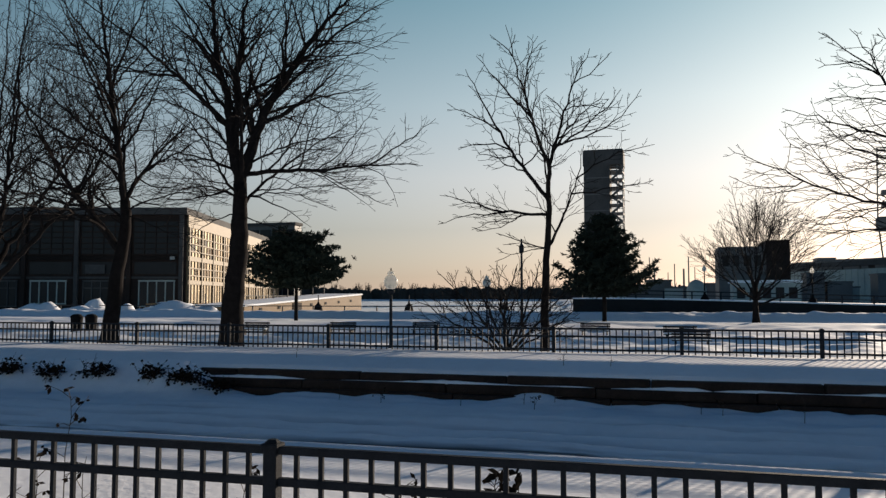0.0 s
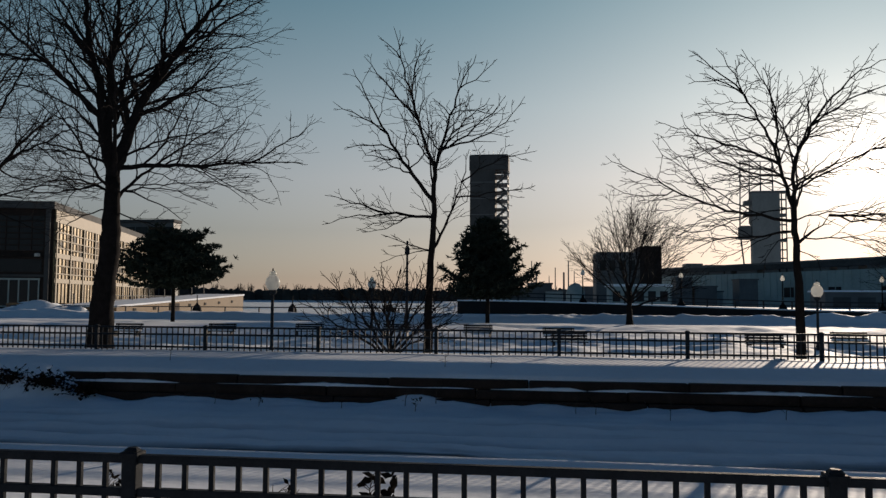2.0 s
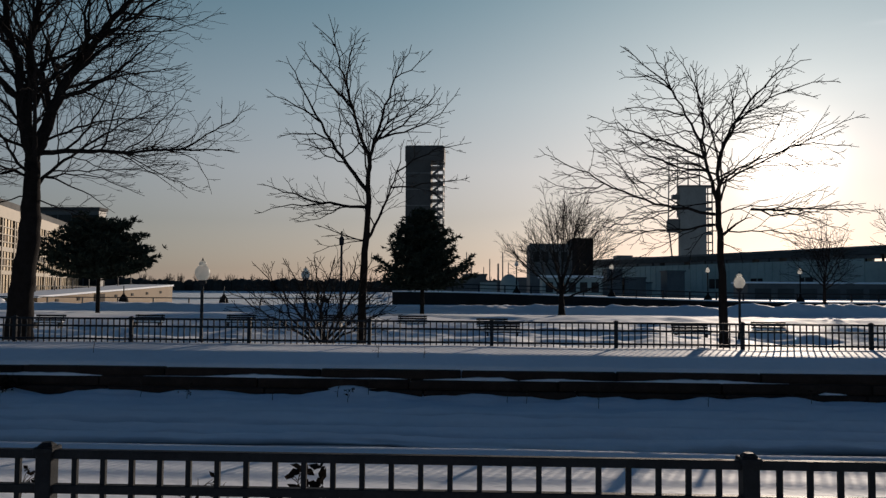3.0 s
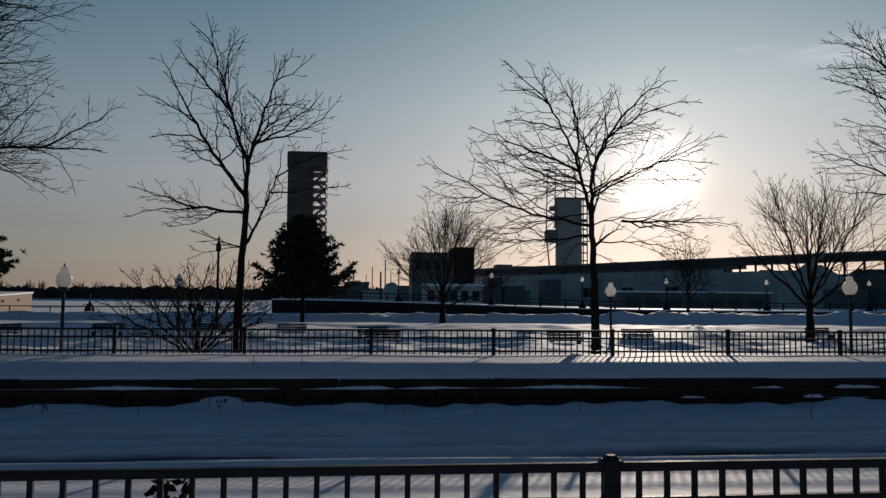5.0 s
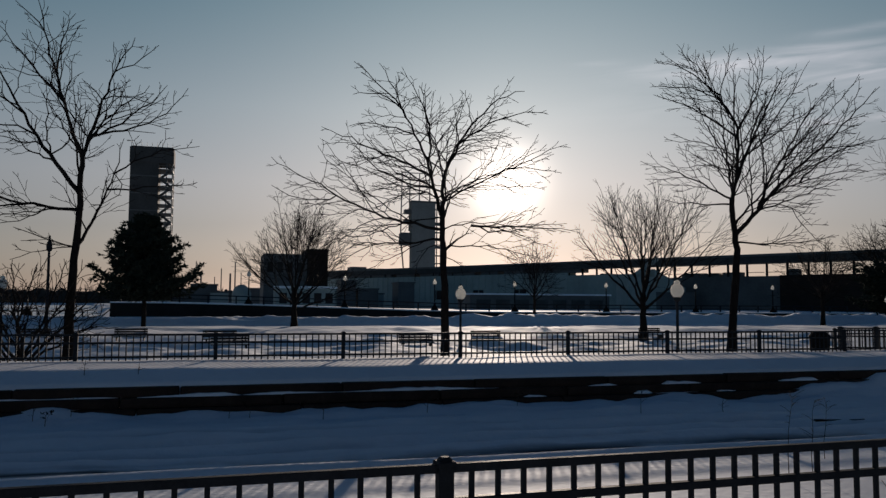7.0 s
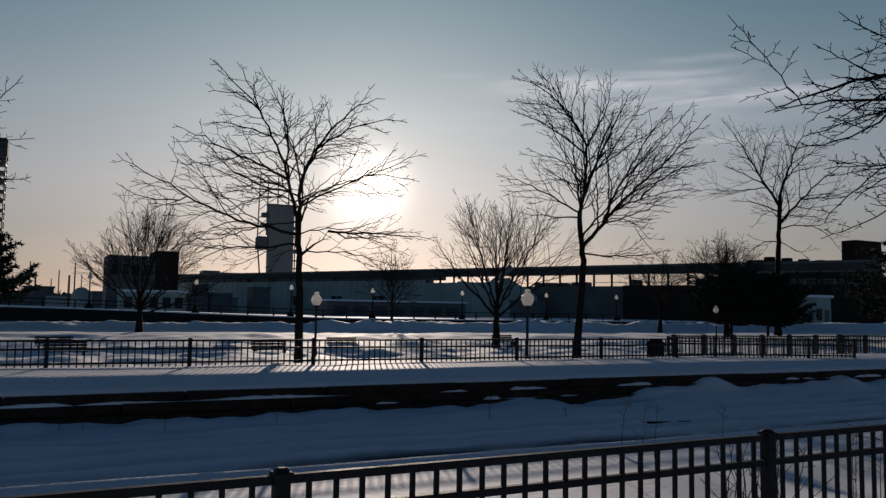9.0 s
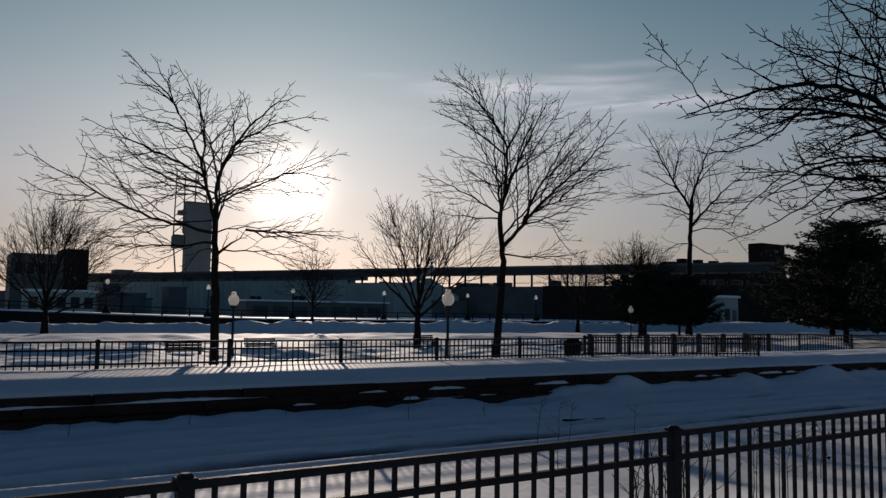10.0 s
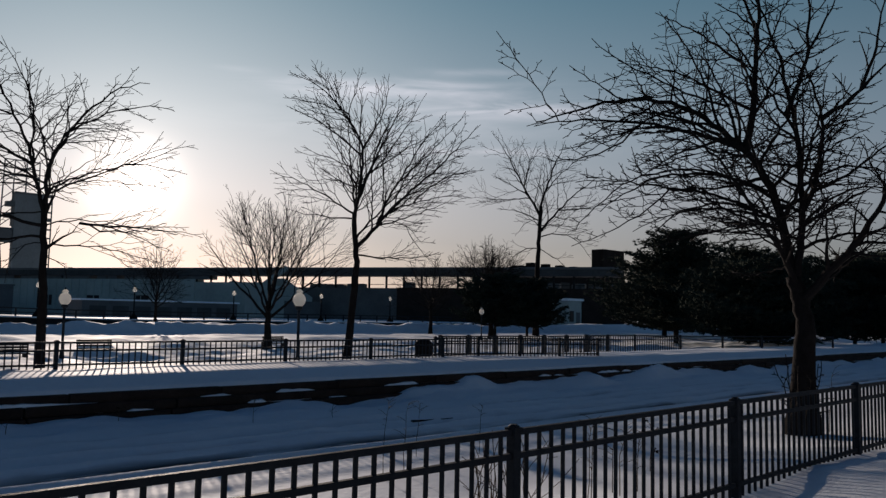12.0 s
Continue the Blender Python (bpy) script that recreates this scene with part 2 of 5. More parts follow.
# ---- building blocks ----
class Shape:
    """Collects vertices and faces of one mesh."""

    def __init__(self):
        self.v, self.f = [], []

    def box(self, x0, x1, y0, y1, z0, z1):
        n = len(self.v)
        self.v += [(x0, y0, z0), (x1, y0, z0), (x1, y1, z0), (x0, y1, z0), (x0, y0, z1), (x1, y0, z1), (x1, y1, z1), (x0, y1, z1)]
        self.f += [(n, n + 3, n + 2, n + 1), (n + 4, n + 5, n + 6, n + 7), (n, n + 1, n + 5, n + 4), (n + 1, n + 2, n + 6, n + 5), (n + 2, n + 3, n + 7, n + 6), (n + 3, n, n + 4, n + 7)]
        return self

    def soft_box(self, x0, x1, y0, y1, z0, z1, c):
        """A box with chamfered vertical and top edges."""
        rings = [(z0, 0), (z1 - c, 0), (z1, c)]
        n = len(self.v)
        for z, i in rings:
            a0, a1, b0, b1 = x0 + i, x1 - i, y0 + i, y1 - i
            self.v += [(a0 + c, b0, z), (a1 - c, b0, z), (a1, b0 + c, z), (a1, b1 - c, z), (a1 - c, b1, z), (a0 + c, b1, z), (a0, b1 - c, z), (a0, b0 + c, z)]
        for k in range(2):
            for j in range(8):
                a, b = n + 8 * k + j, n + 8 * k + (j + 1) % 8
                self.f.append((a, b, b + 8, a + 8))
        self.f.append(tuple(n + 16 + j for j in range(8)))
        self.f.append(tuple(n + 7 - j for j in range(8)))
        return self

    def tube(self, pts, radii, sides=6, cap=True):
        n = len(self.v)
        pts = [Vector(p) for p in pts]
        d = (pts[1] - pts[0]).normalized()
        ref = Vector((0, 0, 1)) if abs(d.z) < 0.9 else Vector((1, 0, 0))
        u = d.cross(ref).normalized()
        for i, p in enumerate(pts):
            if 0 < i < len(pts) - 1:
                d = (pts[i + 1] - pts[i - 1])
            elif i:
                d = p - pts[i - 1]
            d = d.normalized()
            u = (u - d * u.dot(d)).normalized()
            w = d.cross(u)
            r = radii[i]
            for j in range(sides):
                a = 2 * math.pi * j / sides
                q = p + u * (r * math.cos(a)) + w * (r * math.sin(a))
                self.v.append((q.x, q.y, q.z))
        for i in range(len(pts) - 1):
            for j in range(sides):
                a, b = n + i * sides + j, n + i * sides + (j + 1) % sides
                self.f.append((a, b, b + sides, a + sides))
        if cap:
            self.f.append(tuple(n + sides - 1 - j for j in range(sides)))
            m = n + (len(pts) - 1) * sides
            self.f.append(tuple(m + j for j in range(sides)))
        return self

    def lathe(self, profile, sides=16, x=0.0, y=0.0):
        n = len(self.v)
        for r, z in profile:
            for j in range(sides):
                a = 2 * math.pi * j / sides
                self.v.append((x + r * math.cos(a), y + r * math.sin(a), z))
        for i in range(len(profile) - 1):
            for j in range(sides):
                a, b = n + i * sides + j, n + i * sides + (j + 1) % sides
                self.f.append((a, b, b + sides, a + sides))
        self.f.append(tuple(n + sides - 1 - j for j in range(sides)))
        m = n + (len(profile) - 1) * sides
        self.f.append(tuple(m + j for j in range(sides)))
        return self

    def mesh(self, name, material, smooth=False):
        me = bpy.data.meshes.new(name)
        me.from_pydata(self.v, [], self.f)
        me.materials.append(material)
        if smooth:
            me.polygons.foreach_set("use_smooth", [True] * len(me.polygons))
        return me


def part(name, shape, material, parent=None, label="", smooth=False, at=None):
    """One mesh object under a thing or a part. shape: a Shape or a finished mesh."""
    me = shape.mesh(name, material, smooth) if isinstance(shape, Shape) else shape
    ob = new(name, me)
    ob.parent = parent
    if at is not None:
        ob.matrix_basis = at if isinstance(at, Matrix) else Matrix.Translation(at)
    if label:
        tagged(ob, label)
    return ob


def thing(name, at, label, category, group="", turn=0.0, kind=""):
    ob = new(name)
    ob.empty_display_size = 0.2
    ob.matrix_basis = Matrix.Translation(at) @ Matrix.Rotation(turn, 4, "Z")
    return tagged(ob, label, category, group, kind)


# ---- ground ----
def smooth_step(a, b, x):
    k = np.clip((x - a) / (b - a), 0, 1)
    return k * k * (3 - 2 * k)


def waves(x, y, seed, size, octaves=3):
    """Smooth lattice noise, about -1 to 1."""
    lattice = np.random.RandomState(seed).uniform(-1, 1, (256, 256))
    total, gain, x, y = 0, 1.0, np.asarray(x, float) + 1000.3, np.asarray(y, float) + 1000.7
    for o in range(octaves):
        u, v = x / size * (2.1 ** o) + 17 * o, y / size * (2.1 ** o) + 31 * o
        i, j = np.floor(u).astype(int), np.floor(v).astype(int)
        fu, fv = u - i, v - j
        fu, fv = fu * fu * (3 - 2 * fu), fv * fv * (3 - 2 * fv)
        a, b = lattice[i % 256, j % 256], lattice[(i + 1) % 256, j % 256]
        c, d = lattice[i % 256, (j + 1) % 256], lattice[(i + 1) % 256, (j + 1) % 256]
        total = total + gain * ((a * (1 - fu) + b * fu) * (1 - fv) + (c * (1 - fu) + d * fu) * fv)
        gain *= 0.5
    return total


WALL_Y = 13.25


def park_z(x, y):
    """Height of the park's trodden snow, with its far bank."""
    z = -0.22 + 0.17 * waves(x * 0.5, y, 5, 2.6) * (1 - smooth_step(50, 58, y)) + 0.08 * waves(x * 0.7, y, 6, 0.9) * (1 - smooth_step(40, 56, y))
    crest = y - 60.0 - 0.5 * waves(x, 0 * y, 14, 14.0) - 0.25 * waves(x, 0 * y, 27, 2.2)
    bank = np.exp(-(crest / np.where(crest < 0, 1.25, 3.2)) ** 2)
    heaps = 1.0 * np.exp(-((y - 65.5) / 2.0) ** 2) * smooth_step(-66, -60, x) * (1 - smooth_step(-42, -36, x)) * np.clip(0.7 + 0.9 * waves(x, y, 19, 1.6), 0, 2)
    return z + heaps + bank * (1 + 0.45 * smooth_step(14, 26, x) * (1 + 0.8 * waves(x, y, 33, 3.0))) * (0.58 + 0.11 * waves(x * 0.6, y, 9, 1.6) + 0.09 * waves(x, y, 24, 0.8))


GULLY = 9.7


def ground_z(x, y):
    x, y = np.asarray(x, float), np.asarray(y, float)
    # verge on both sides of the near fence, falling to the gully of the old rail bed
    z = 0.10 + 0.13 * waves(x, y, 1, 2.8, 2) + 0.02 * waves(x, y, 2, 0.5)
    k = 0.85 * smooth_step(2.9, 6.2, y) + 0.15 * smooth_step(5.5, GULLY - 0.5, y)
    z = z * (1 - k) - 0.38 * k
    z = z - 0.10 * (1 - smooth_step(3.0, 4.2, y)) * smooth_step(-4, 2.5, y)
    # trodden path on the walker's side
    path = 1 - smooth_step(1.9, 3.0, y)
    z = z + path * (0.10 * waves(x, y, 21, 0.55, 2) - 0.10 * np.clip(waves(x, y, 25, 0.38, 1) - 0.25, 0, 1) + 0.03)
    line = GULLY + 0.07 * waves(x, 0 * y, 13, 3.5, 2)
    z = z - 0.15 * np.exp(-((y - line) / 0.15) ** 2) * np.clip(0.6 + 0.7 * waves(x, 0 * y, 4, 2.2), 0, 1.2)
    z = z + 0.045 * np.exp(-((y - line + 0.32) / 0.16) ** 2)
    bed = smooth_step(GULLY, GULLY + 0.35, y)
    z = z + bed * (0.05 + 0.035 * (y - GULLY))
    for rut, depth in ((10.35, 0.06), (10.95, 0.07), (11.6, 0.05)):
        z = z - bed * depth * np.exp(-((y - rut - 0.05 * waves(x, 0 * y, 15, 5.0)) / 0.12) ** 2)
    # drift against the foot of the wall
    drift = np.exp(-((y - 13.1) / 0.6) ** 2)
    rise = 0.05 + 0.07 * waves(x, 0 * y, 7, 2.6) + 0.03 * waves(x, 0 * y, 8, 0.7) + 0.022 * waves(x, y, 26, 0.42)
    rise = rise + 0.17 * np.exp(-((x + 2.1) / 0.6) ** 2) + smooth_step(7.5, 12.5, x) * (0.17 + 0.12 * waves(x, 0 * y, 17, 1.4)) + 0.52 * (1 - smooth_step(-8.9, -7.5, x))
    rise = rise + 0.12 * np.exp(-((x - 21.5) / 0.8) ** 2) - 0.16 * np.exp(-((x - 9.7) / 0.4) ** 2)
    z = z + drift * np.clip(rise, -0.03, 0.56) + 0.02 * bed * waves(x, y, 10, 0.45) + 0.028 * bed * waves(x * 0.2, y, 18, 0.35)
    # the raised bank behind the wall: a thick cushion of snow with a rolled edge
    edge = WALL_Y - 0.06 + 0.05 * waves(x, 0 * y, 11, 2.5, 2)
    lift = np.clip((y - edge) / 0.72, 0, 1)
    cap = 0.19 + 0.05 * np.clip(lift * 8, 0, 1) + 0.19 * np.power(lift, 0.85) + 0.02 * waves(x, y, 12, 5.0) + 0.008 * waves(x, y, 16, 0.8)
    back = smooth_step(15.9, 18.4, y)
    top = cap * (1 - back) + park_z(x, y) * back
    z = np.where(y > edge, top, z)
    # the basin beyond the park
    basin = smooth_step(66, 69, y) * (1 - smooth_step(372, 380, y)) * (1 - smooth_step(-10, -8.6, x + 0.14 * np.clip(y - 84, 0, 400)))
    z = z - 2.0 * basin
    far = smooth_step(69, 90, y) * (1 - basin)
    return z + 0.25 * far


def axis(stops):
    """Grid lines: (start, step) pairs up to the last start."""
    out = []
    for (a, s), (b, _) in zip(stops, stops[1:]):
        n = max(1, int(round((b - a) / s)))
        out += list(np.linspace(a, b, n, endpoint=False))
    return np.array(out + [stops[-1][0]])


def make_ground():
    xs = axis([(-2500, 400), (-500, 60), (-140, 8), (-66, 0.5), (-16, 0.14), (30, 0.5), (70, 6), (160, 40), (520, 400), (2500, 1)])
    ys = axis([(-60, 6), (-6, 0.5), (0.5, 0.09), (9.2, 0.045), (10.2, 0.08), (12.2, 0.07), (13.0, 0.025), (13.7, 0.15), (20, 0.3), (34, 0.7), (54, 0.5), (70, 3), (100, 20), (400, 200), (3000, 1)])
    gx, gy = np.meshgrid(xs, ys)
    gz = ground_z(gx, gy)
    nx, ny = len(xs), len(ys)
    co = np.stack([gx, gy, gz], -1).reshape(-1, 3)
    i = np.arange(nx * ny).reshape(ny, nx)
    quads = np.stack([i[:-1, :-1], i[:-1, 1:], i[1:, 1:], i[1:, :-1]], -1).reshape(-1, 4)
    me = bpy.data.meshes.new("ground")
    me.from_pydata(co.tolist(), [], quads.tolist())
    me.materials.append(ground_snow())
    me.polygons.foreach_set("use_smooth", [True] * len(me.polygons))
    tagged(new("ground", me), "deep wind-packed snow with ruts, drifts and footprints", "ground", kind="structure")


make_ground()
water = part("water", Shape().box(-420, -8.2, 68, 376, -1.6, -0.75), ICE)
tagged(water, "frozen harbour basin covered with thin snow", "ice", kind="structure")


# ---- retaining wall of stacked timbers ----
def retaining_wall():
    wall = thing("wall_timber", (0, WALL_Y, 0), "low retaining wall of dark weathered railway timbers under snow", "wall", kind="structure")
    rng = random.Random(4)
    for row, (z0, z1, out) in enumerate(((-0.28, -0.10, 0.20), (-0.095, 0.055, 0.10), (0.06, 0.21, 0.0))):
        x = -36.0 + row * 0.9
        while x < 46:
            length = rng.uniform(2.2, 2.7)
            j = rng.uniform(-0.012, 0.012)
            s = Shape().soft_box(0, length - 0.02, -0.2 - out + j, 0.02 + j, z0, z1 + rng.uniform(-0.012, 0.006), 0.015)
            part("timber", s, TIMBER, wall, at=(x, 0, 0))
            x += length
    # snow lying on the ledges between the courses
    snow = Shape()
    for z, y1, x, end in ((0.056, -0.19, -9.6, 20.0), (-0.094, -0.29, 5.5, 12.0)):
        while x < end:
            length = rng.uniform(1.0, 4.6) if x < 3.5 else rng.uniform(0.3, 1.1)
            if rng.random() < (0.92 if z > 0 and x < 3.5 else 0.3):
                n = max(4, int(length / 0.12))
                base, xx0 = len(snow.v), x
                for i in range(n + 1):
                    f = i / n
                    fat = math.sin(math.pi * min(1, 5 * min(f, 1 - f)) / 2) * (0.45 + 0.35 * math.sin(xx0 * 1.7 + f * length * 2.3)) * rng.uniform(0.75, 1.15)
                    xx = x + length * f
                    snow.v += [(xx, y1, z - 0.004), (xx, y1 - 0.03 - 0.07 * fat, z - 0.004), (xx, y1 - 0.02 - 0.05 * fat, z + 0.06 * fat), (xx, y1, z + 0.07 * fat)]
                for i in range(n):
                    c = base + 4 * i
                    snow.f += [(c + 1, c + 5, c + 6, c + 2), (c + 2, c + 6, c + 7, c + 3)]
            x += length + rng.uniform(0.02, 0.5)
    part("ledge_snow", snow, SNOW, wall, "thin snow left on the timber ledges")


retaining_wall()


# ---- fences ----
def post_mesh(h, w):
    s = Shape().soft_box(-w / 2, w / 2, -w / 2, w / 2, -0.25, h - 0.03, 0.004)
    return s.mesh("post", BLACK_METAL)


def cap_mesh(h, w):
    c = w / 2 + 0.009
    s = Shape().soft_box(-c, c, -c, c, h - 0.045, h - 0.018, 0.004)
    s.soft_box(-c * 0.72, c * 0.72, -c * 0.72, c * 0.72, h - 0.019, h, 0.012)
    return s.mesh("cap", BLACK_METAL)


def fence(name, start, heading, panels, pitch_m, top, label, rails=(0.05, 0.20), low=0.08, n_pickets=23, singly=(0, 99), post_w=0.07):
    """A steel picket fence: posts with caps, rails, pickets. heading in degrees from the x axis; top: height of the posts over the start."""
    f = thing(name, start, label, "fence", turn=radians(heading))
    post, cap = post_mesh(top, post_w), cap_mesh(top, post_w)
    rail = Shape().soft_box(post_w / 2, pitch_m - post_w / 2, -0.019, 0.019, -0.019, 0.019, 0.003).mesh("rail", BLACK_METAL)
    z_top = top - rails[0]
    picket = Shape().soft_box(-0.0115, 0.0115, -0.0115, 0.0115, low - 0.12, z_top - 0.005, 0.002).mesh("picket", BLACK_METAL)
    step = pitch_m / (n_pickets + 1)
    many = Shape()
    rng = random.Random(len(name))
    for k in range(panels + 1):
        p = part("post", post, BLACK_METAL, f, at=(k * pitch_m, 0, 0))
        part("cap", cap, BLACK_METAL, p)
        if k == panels:
            break
        for z in (z_top, top - rails[1], low):
            part("rail", rail, BLACK_METAL, f, at=(k * pitch_m, 0, z))
        for i in range(n_pickets):
            x = k * pitch_m + (i + 1) * step
            if singly[0] <= k < singly[1]:
                part("picket", picket, BLACK_METAL, f, at=(x, rng.uniform(-0.002, 0.002), 0))
            else:
                many.box(x - 0.0115, x + 0.0115, -0.0115, 0.0115, low - 0.06, z_top - 0.005)
    if many.v:
        tagged(part("far_pickets", many, BLACK_METAL, f), kind="stuff")
    return f


# ---- bare trees ----
def grow(crown, rng, p, d, length, r, level, st, end=None):
    """Grows one crooked branch and its side branches into the Shape crown; end: the direction that a limb bends to."""
    seg = st["seg"][level]
    n = max(2, int(round(length / seg)))
    step = length / n
    tip = st["tip"] if level else max(st["tip"], r * 0.12)
    pts, rad = [p.copy()], [r]
    main = d.normalized()
    side = main.orthogonal().normalized()
    side.rotate(Matrix.Rotation(rng.uniform(0, 2 * math.pi), 3, main))
    sign = 1
    q = p.copy()
    kids = []
    for i in range(n):
        f = (i + 1) / n
        if end is not None:
            main = (d.lerp(end, f) + Vector((rng.gauss(0, 1), rng.gauss(0, 1), rng.gauss(0, 1))) * st["wander"] * 0.9).normalized()
        else:
            main = (main + Vector((rng.gauss(0, 1), rng.gauss(0, 1), rng.gauss(0, 1))) * st["wander"] + Vector((0, 0, st["lift"]))).normalized()
        side.rotate(Matrix.Rotation(rng.gauss(0, 0.9), 3, main))
        side = (side - main * side.dot(main)).normalized()
        turn = st["kink"] * (0.85 if level == 0 else 1) * rng.uniform(0.5, 1.4)
        step_d = (main + side * (sign * turn)).normalized()
        q = q + step_d * (step * rng.uniform(0.8, 1.2))
        pts.append(q.copy())
        rad.append(max(st["tip"] * 0.75, r + (tip - r) * f ** 0.85))
        if level < st["levels"] and f > (st["bare"] if level == 0 else 0.12) and f < 0.98 and rng.random() < st["chance"][level]:
            a = radians(rng.uniform(*st["angle"]))
            out = (main * math.cos(a) + side * (sign * math.sin(a))).normalized()
            out.z *= st["flat"]
            if out.z < st["droop"]:
                out.z = st["droop"] + 0.5 * (st["droop"] - out.z)
            out.z += st["lift"] * 2
            nl = max(st["least"], length * (1.06 - f) * rng.uniform(*st["ratio"]))
            kids.append((q.copy(), out.normalized(), nl, max(st["tip"], rad[-1] * st["thin"])))
        sign = -sign
    crown.tube(pts, rad, (8, 5, 3, 3, 3)[level], cap=False)
    for kid in kids:
        grow(crown, rng, kid[0], kid[1], kid[2], kid[3], level + 1, st)
    return pts


STYLE = dict(levels=3, bare=0.12, lift=0.02, wander=0.08, kink=0.24, ratio=(0.5, 0.95), chance=(0.9, 0.75, 0.5, 0.3), angle=(30, 62), seg=(0.27, 0.24, 0.17, 0.12), tip=0.0055, least=0.14, droop=-0.25, turn=0, thin=0.56, flat=0.85)


def heading(tilt, compass):
    a, c = radians(tilt), radians(compass)
    return Vector((math.sin(a) * math.cos(c), math.sin(a) * math.sin(c), math.cos(a)))


def bare_tree(at, label, trunk, trunk_r, limbs, seed, style=None, name="bare_tree", category="tree", leaders=(), boughs=()):
    """trunk: points over the base, up to the fork; limbs: (height on the trunk, tilt from upright at its start and end, compass from x, length, radius);
    leaders and boughs: ((reach along the tree's broad side, height) where they leave the wood, tilt at start and end, length, radius)."""
    st = dict(STYLE)
    st.update(style or {})
    rng = random.Random(seed)
    t = thing(name, at, label, category)
    s = Shape()
    pts = [Vector(p) for p in trunk]
    fine = []
    for a, b in zip(pts, pts[1:]):
        for k in range(4):
            w = a.lerp(b, k / 4)
            fine.append(w + Vector((rng.gauss(0, 0.012), rng.gauss(0, 0.012), 0)) if w.z > 0.3 else w)
    fine.append(pts[-1])
    top = fine[-1].z
    rad = [trunk_r * (1 - 0.45 * max(0, p.z) / top) * rng.uniform(0.95, 1.05) + trunk_r * 0.45 * math.exp(-max(0, p.z + 0.1) / 0.22) for p in fine]
    s.tube(fine, rad, 12)
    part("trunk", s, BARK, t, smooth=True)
    crown = Shape()
    for h, tilt, tilt_end, compass, length, r in limbs:
        i = min(range(len(fine)), key=lambda j: abs(fine[j].z - h))
        grow(crown, rng, fine[i].copy(), heading(tilt, compass + st["turn"]), length, r, 0, st, heading(tilt_end, compass + st["turn"] + rng.uniform(-12, 12)))
    broad = heading(90, st["turn"])
    wood = list(fine)
    for k, ((reach, h), tilt, tilt_end, length, r) in enumerate((*leaders, *boughs)):
        # each one leaves the nearest wood, and swings a little out of the broad side
        start = min(wood, key=lambda p: math.hypot(p.dot(broad) - reach, p.z - h))
        swing = st["turn"] + (0, 16, -16, 24, -24, 8, -8)[k % 7]
        wood += grow(crown, rng, start.copy(), heading(tilt, swing), length, r, 0, st, heading(tilt_end, swing + rng.uniform(-8, 8)))
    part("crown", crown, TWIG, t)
    return t


def round_crown(h0, h1, n, length, r, seed, tilt=(15, 75)):
    """Limbs spread evenly round a trunk."""
    rng = random.Random(seed)
    out = []
    for k in range(n):
        f = k / max(1, n - 1)
        a = tilt[1] + (tilt[0] - tilt[1]) * f + rng.uniform(-6, 6)
        out.append((h0 + (h1 - h0) * f, a, a * 0.7, k * 137.5 + rng.uniform(-15, 15), length * rng.uniform(0.8, 1.15), r * (1 - 0.4 * f)))
    return out


# ---- conifers ----
def conifer(at, label, height, width, seed, shape="spruce", count=70, low=0.28):
    rng = random.Random(seed)
    t = thing("conifer", at, label, "tree")
    limbs, needles = Shape(), Shape()
    limbs.tube([(0, 0, -0.2), (0, 0, height * 0.5), (0.05, 0, height * 0.96)], [0.022 * height, 0.016 * height, 0.02], 10)
    for k in range(count):
        f = (k + rng.random()) / count
        if shape == "spruce":
            z = height * (low + (0.98 - low) * f)
            reach = width * (1 - f) ** 0.6 * rng.uniform(0.55, 1.15) + 0.25
            dip = -0.10
        else:
            z = height * (low + (0.92 - low) * f)
            reach = width * math.sqrt(max(0.05, 1 - (1.25 * f - 0.25) ** 2)) * rng.uniform(0.42, 1.22)
            dip = 0.06
        a = k * 2.399 + rng.uniform(-0.4, 0.4)
        d = Vector((math.cos(a), math.sin(a), dip + rng.uniform(-0.12, 0.15)))
        p0 = Vector((0, 0, z))
        pts = [p0 + d * (reach * s) + Vector((0, 0, (0.34 if shape == "spruce" else 0.20) * reach * s * s * s)) for s in (0, 0.35, 0.7, 1)]
        limbs.tube(pts, [0.04, 0.03, 0.02, 0.008], 4, cap=False)
        tufts = max(7, int(reach * 14))
        flat = Vector((-d.y, d.x, 0))
        for j in range(tufts):
            s = 0.2 + 0.85 * (j + rng.random()) / tufts
            i = min(2, int(s * 3))
            c = pts[i].lerp(pts[i + 1], s * 3 - i)
            c = c + flat * rng.gauss(0, 0.20 * reach * (0.35 + 0.65 * math.sin(math.pi * min(1, s * 0.85)))) + Vector((0, 0, rng.gauss(0.04, 0.07)))
            for b in range(9):
                e = (Vector((rng.gauss(0, 0.8), rng.gauss(0, 0.8), rng.gauss(0.25, 0.5))) + d * 0.5).normalized() * rng.uniform(0.14, 0.38)
                w = e.orthogonal().normalized() * 0.05
                n = len(needles.v)
                needles.v += [tuple(c - w), tuple(c + w), tuple(c + e * 0.7 + w * 0.8), tuple(c + e)]
                needles.f.append((n, n + 1, n + 2, n + 3))
    part("trunk", limbs, BARK, t)
    part("crown", needles, NEEDLE, t, "dense dark green needles")
    return t


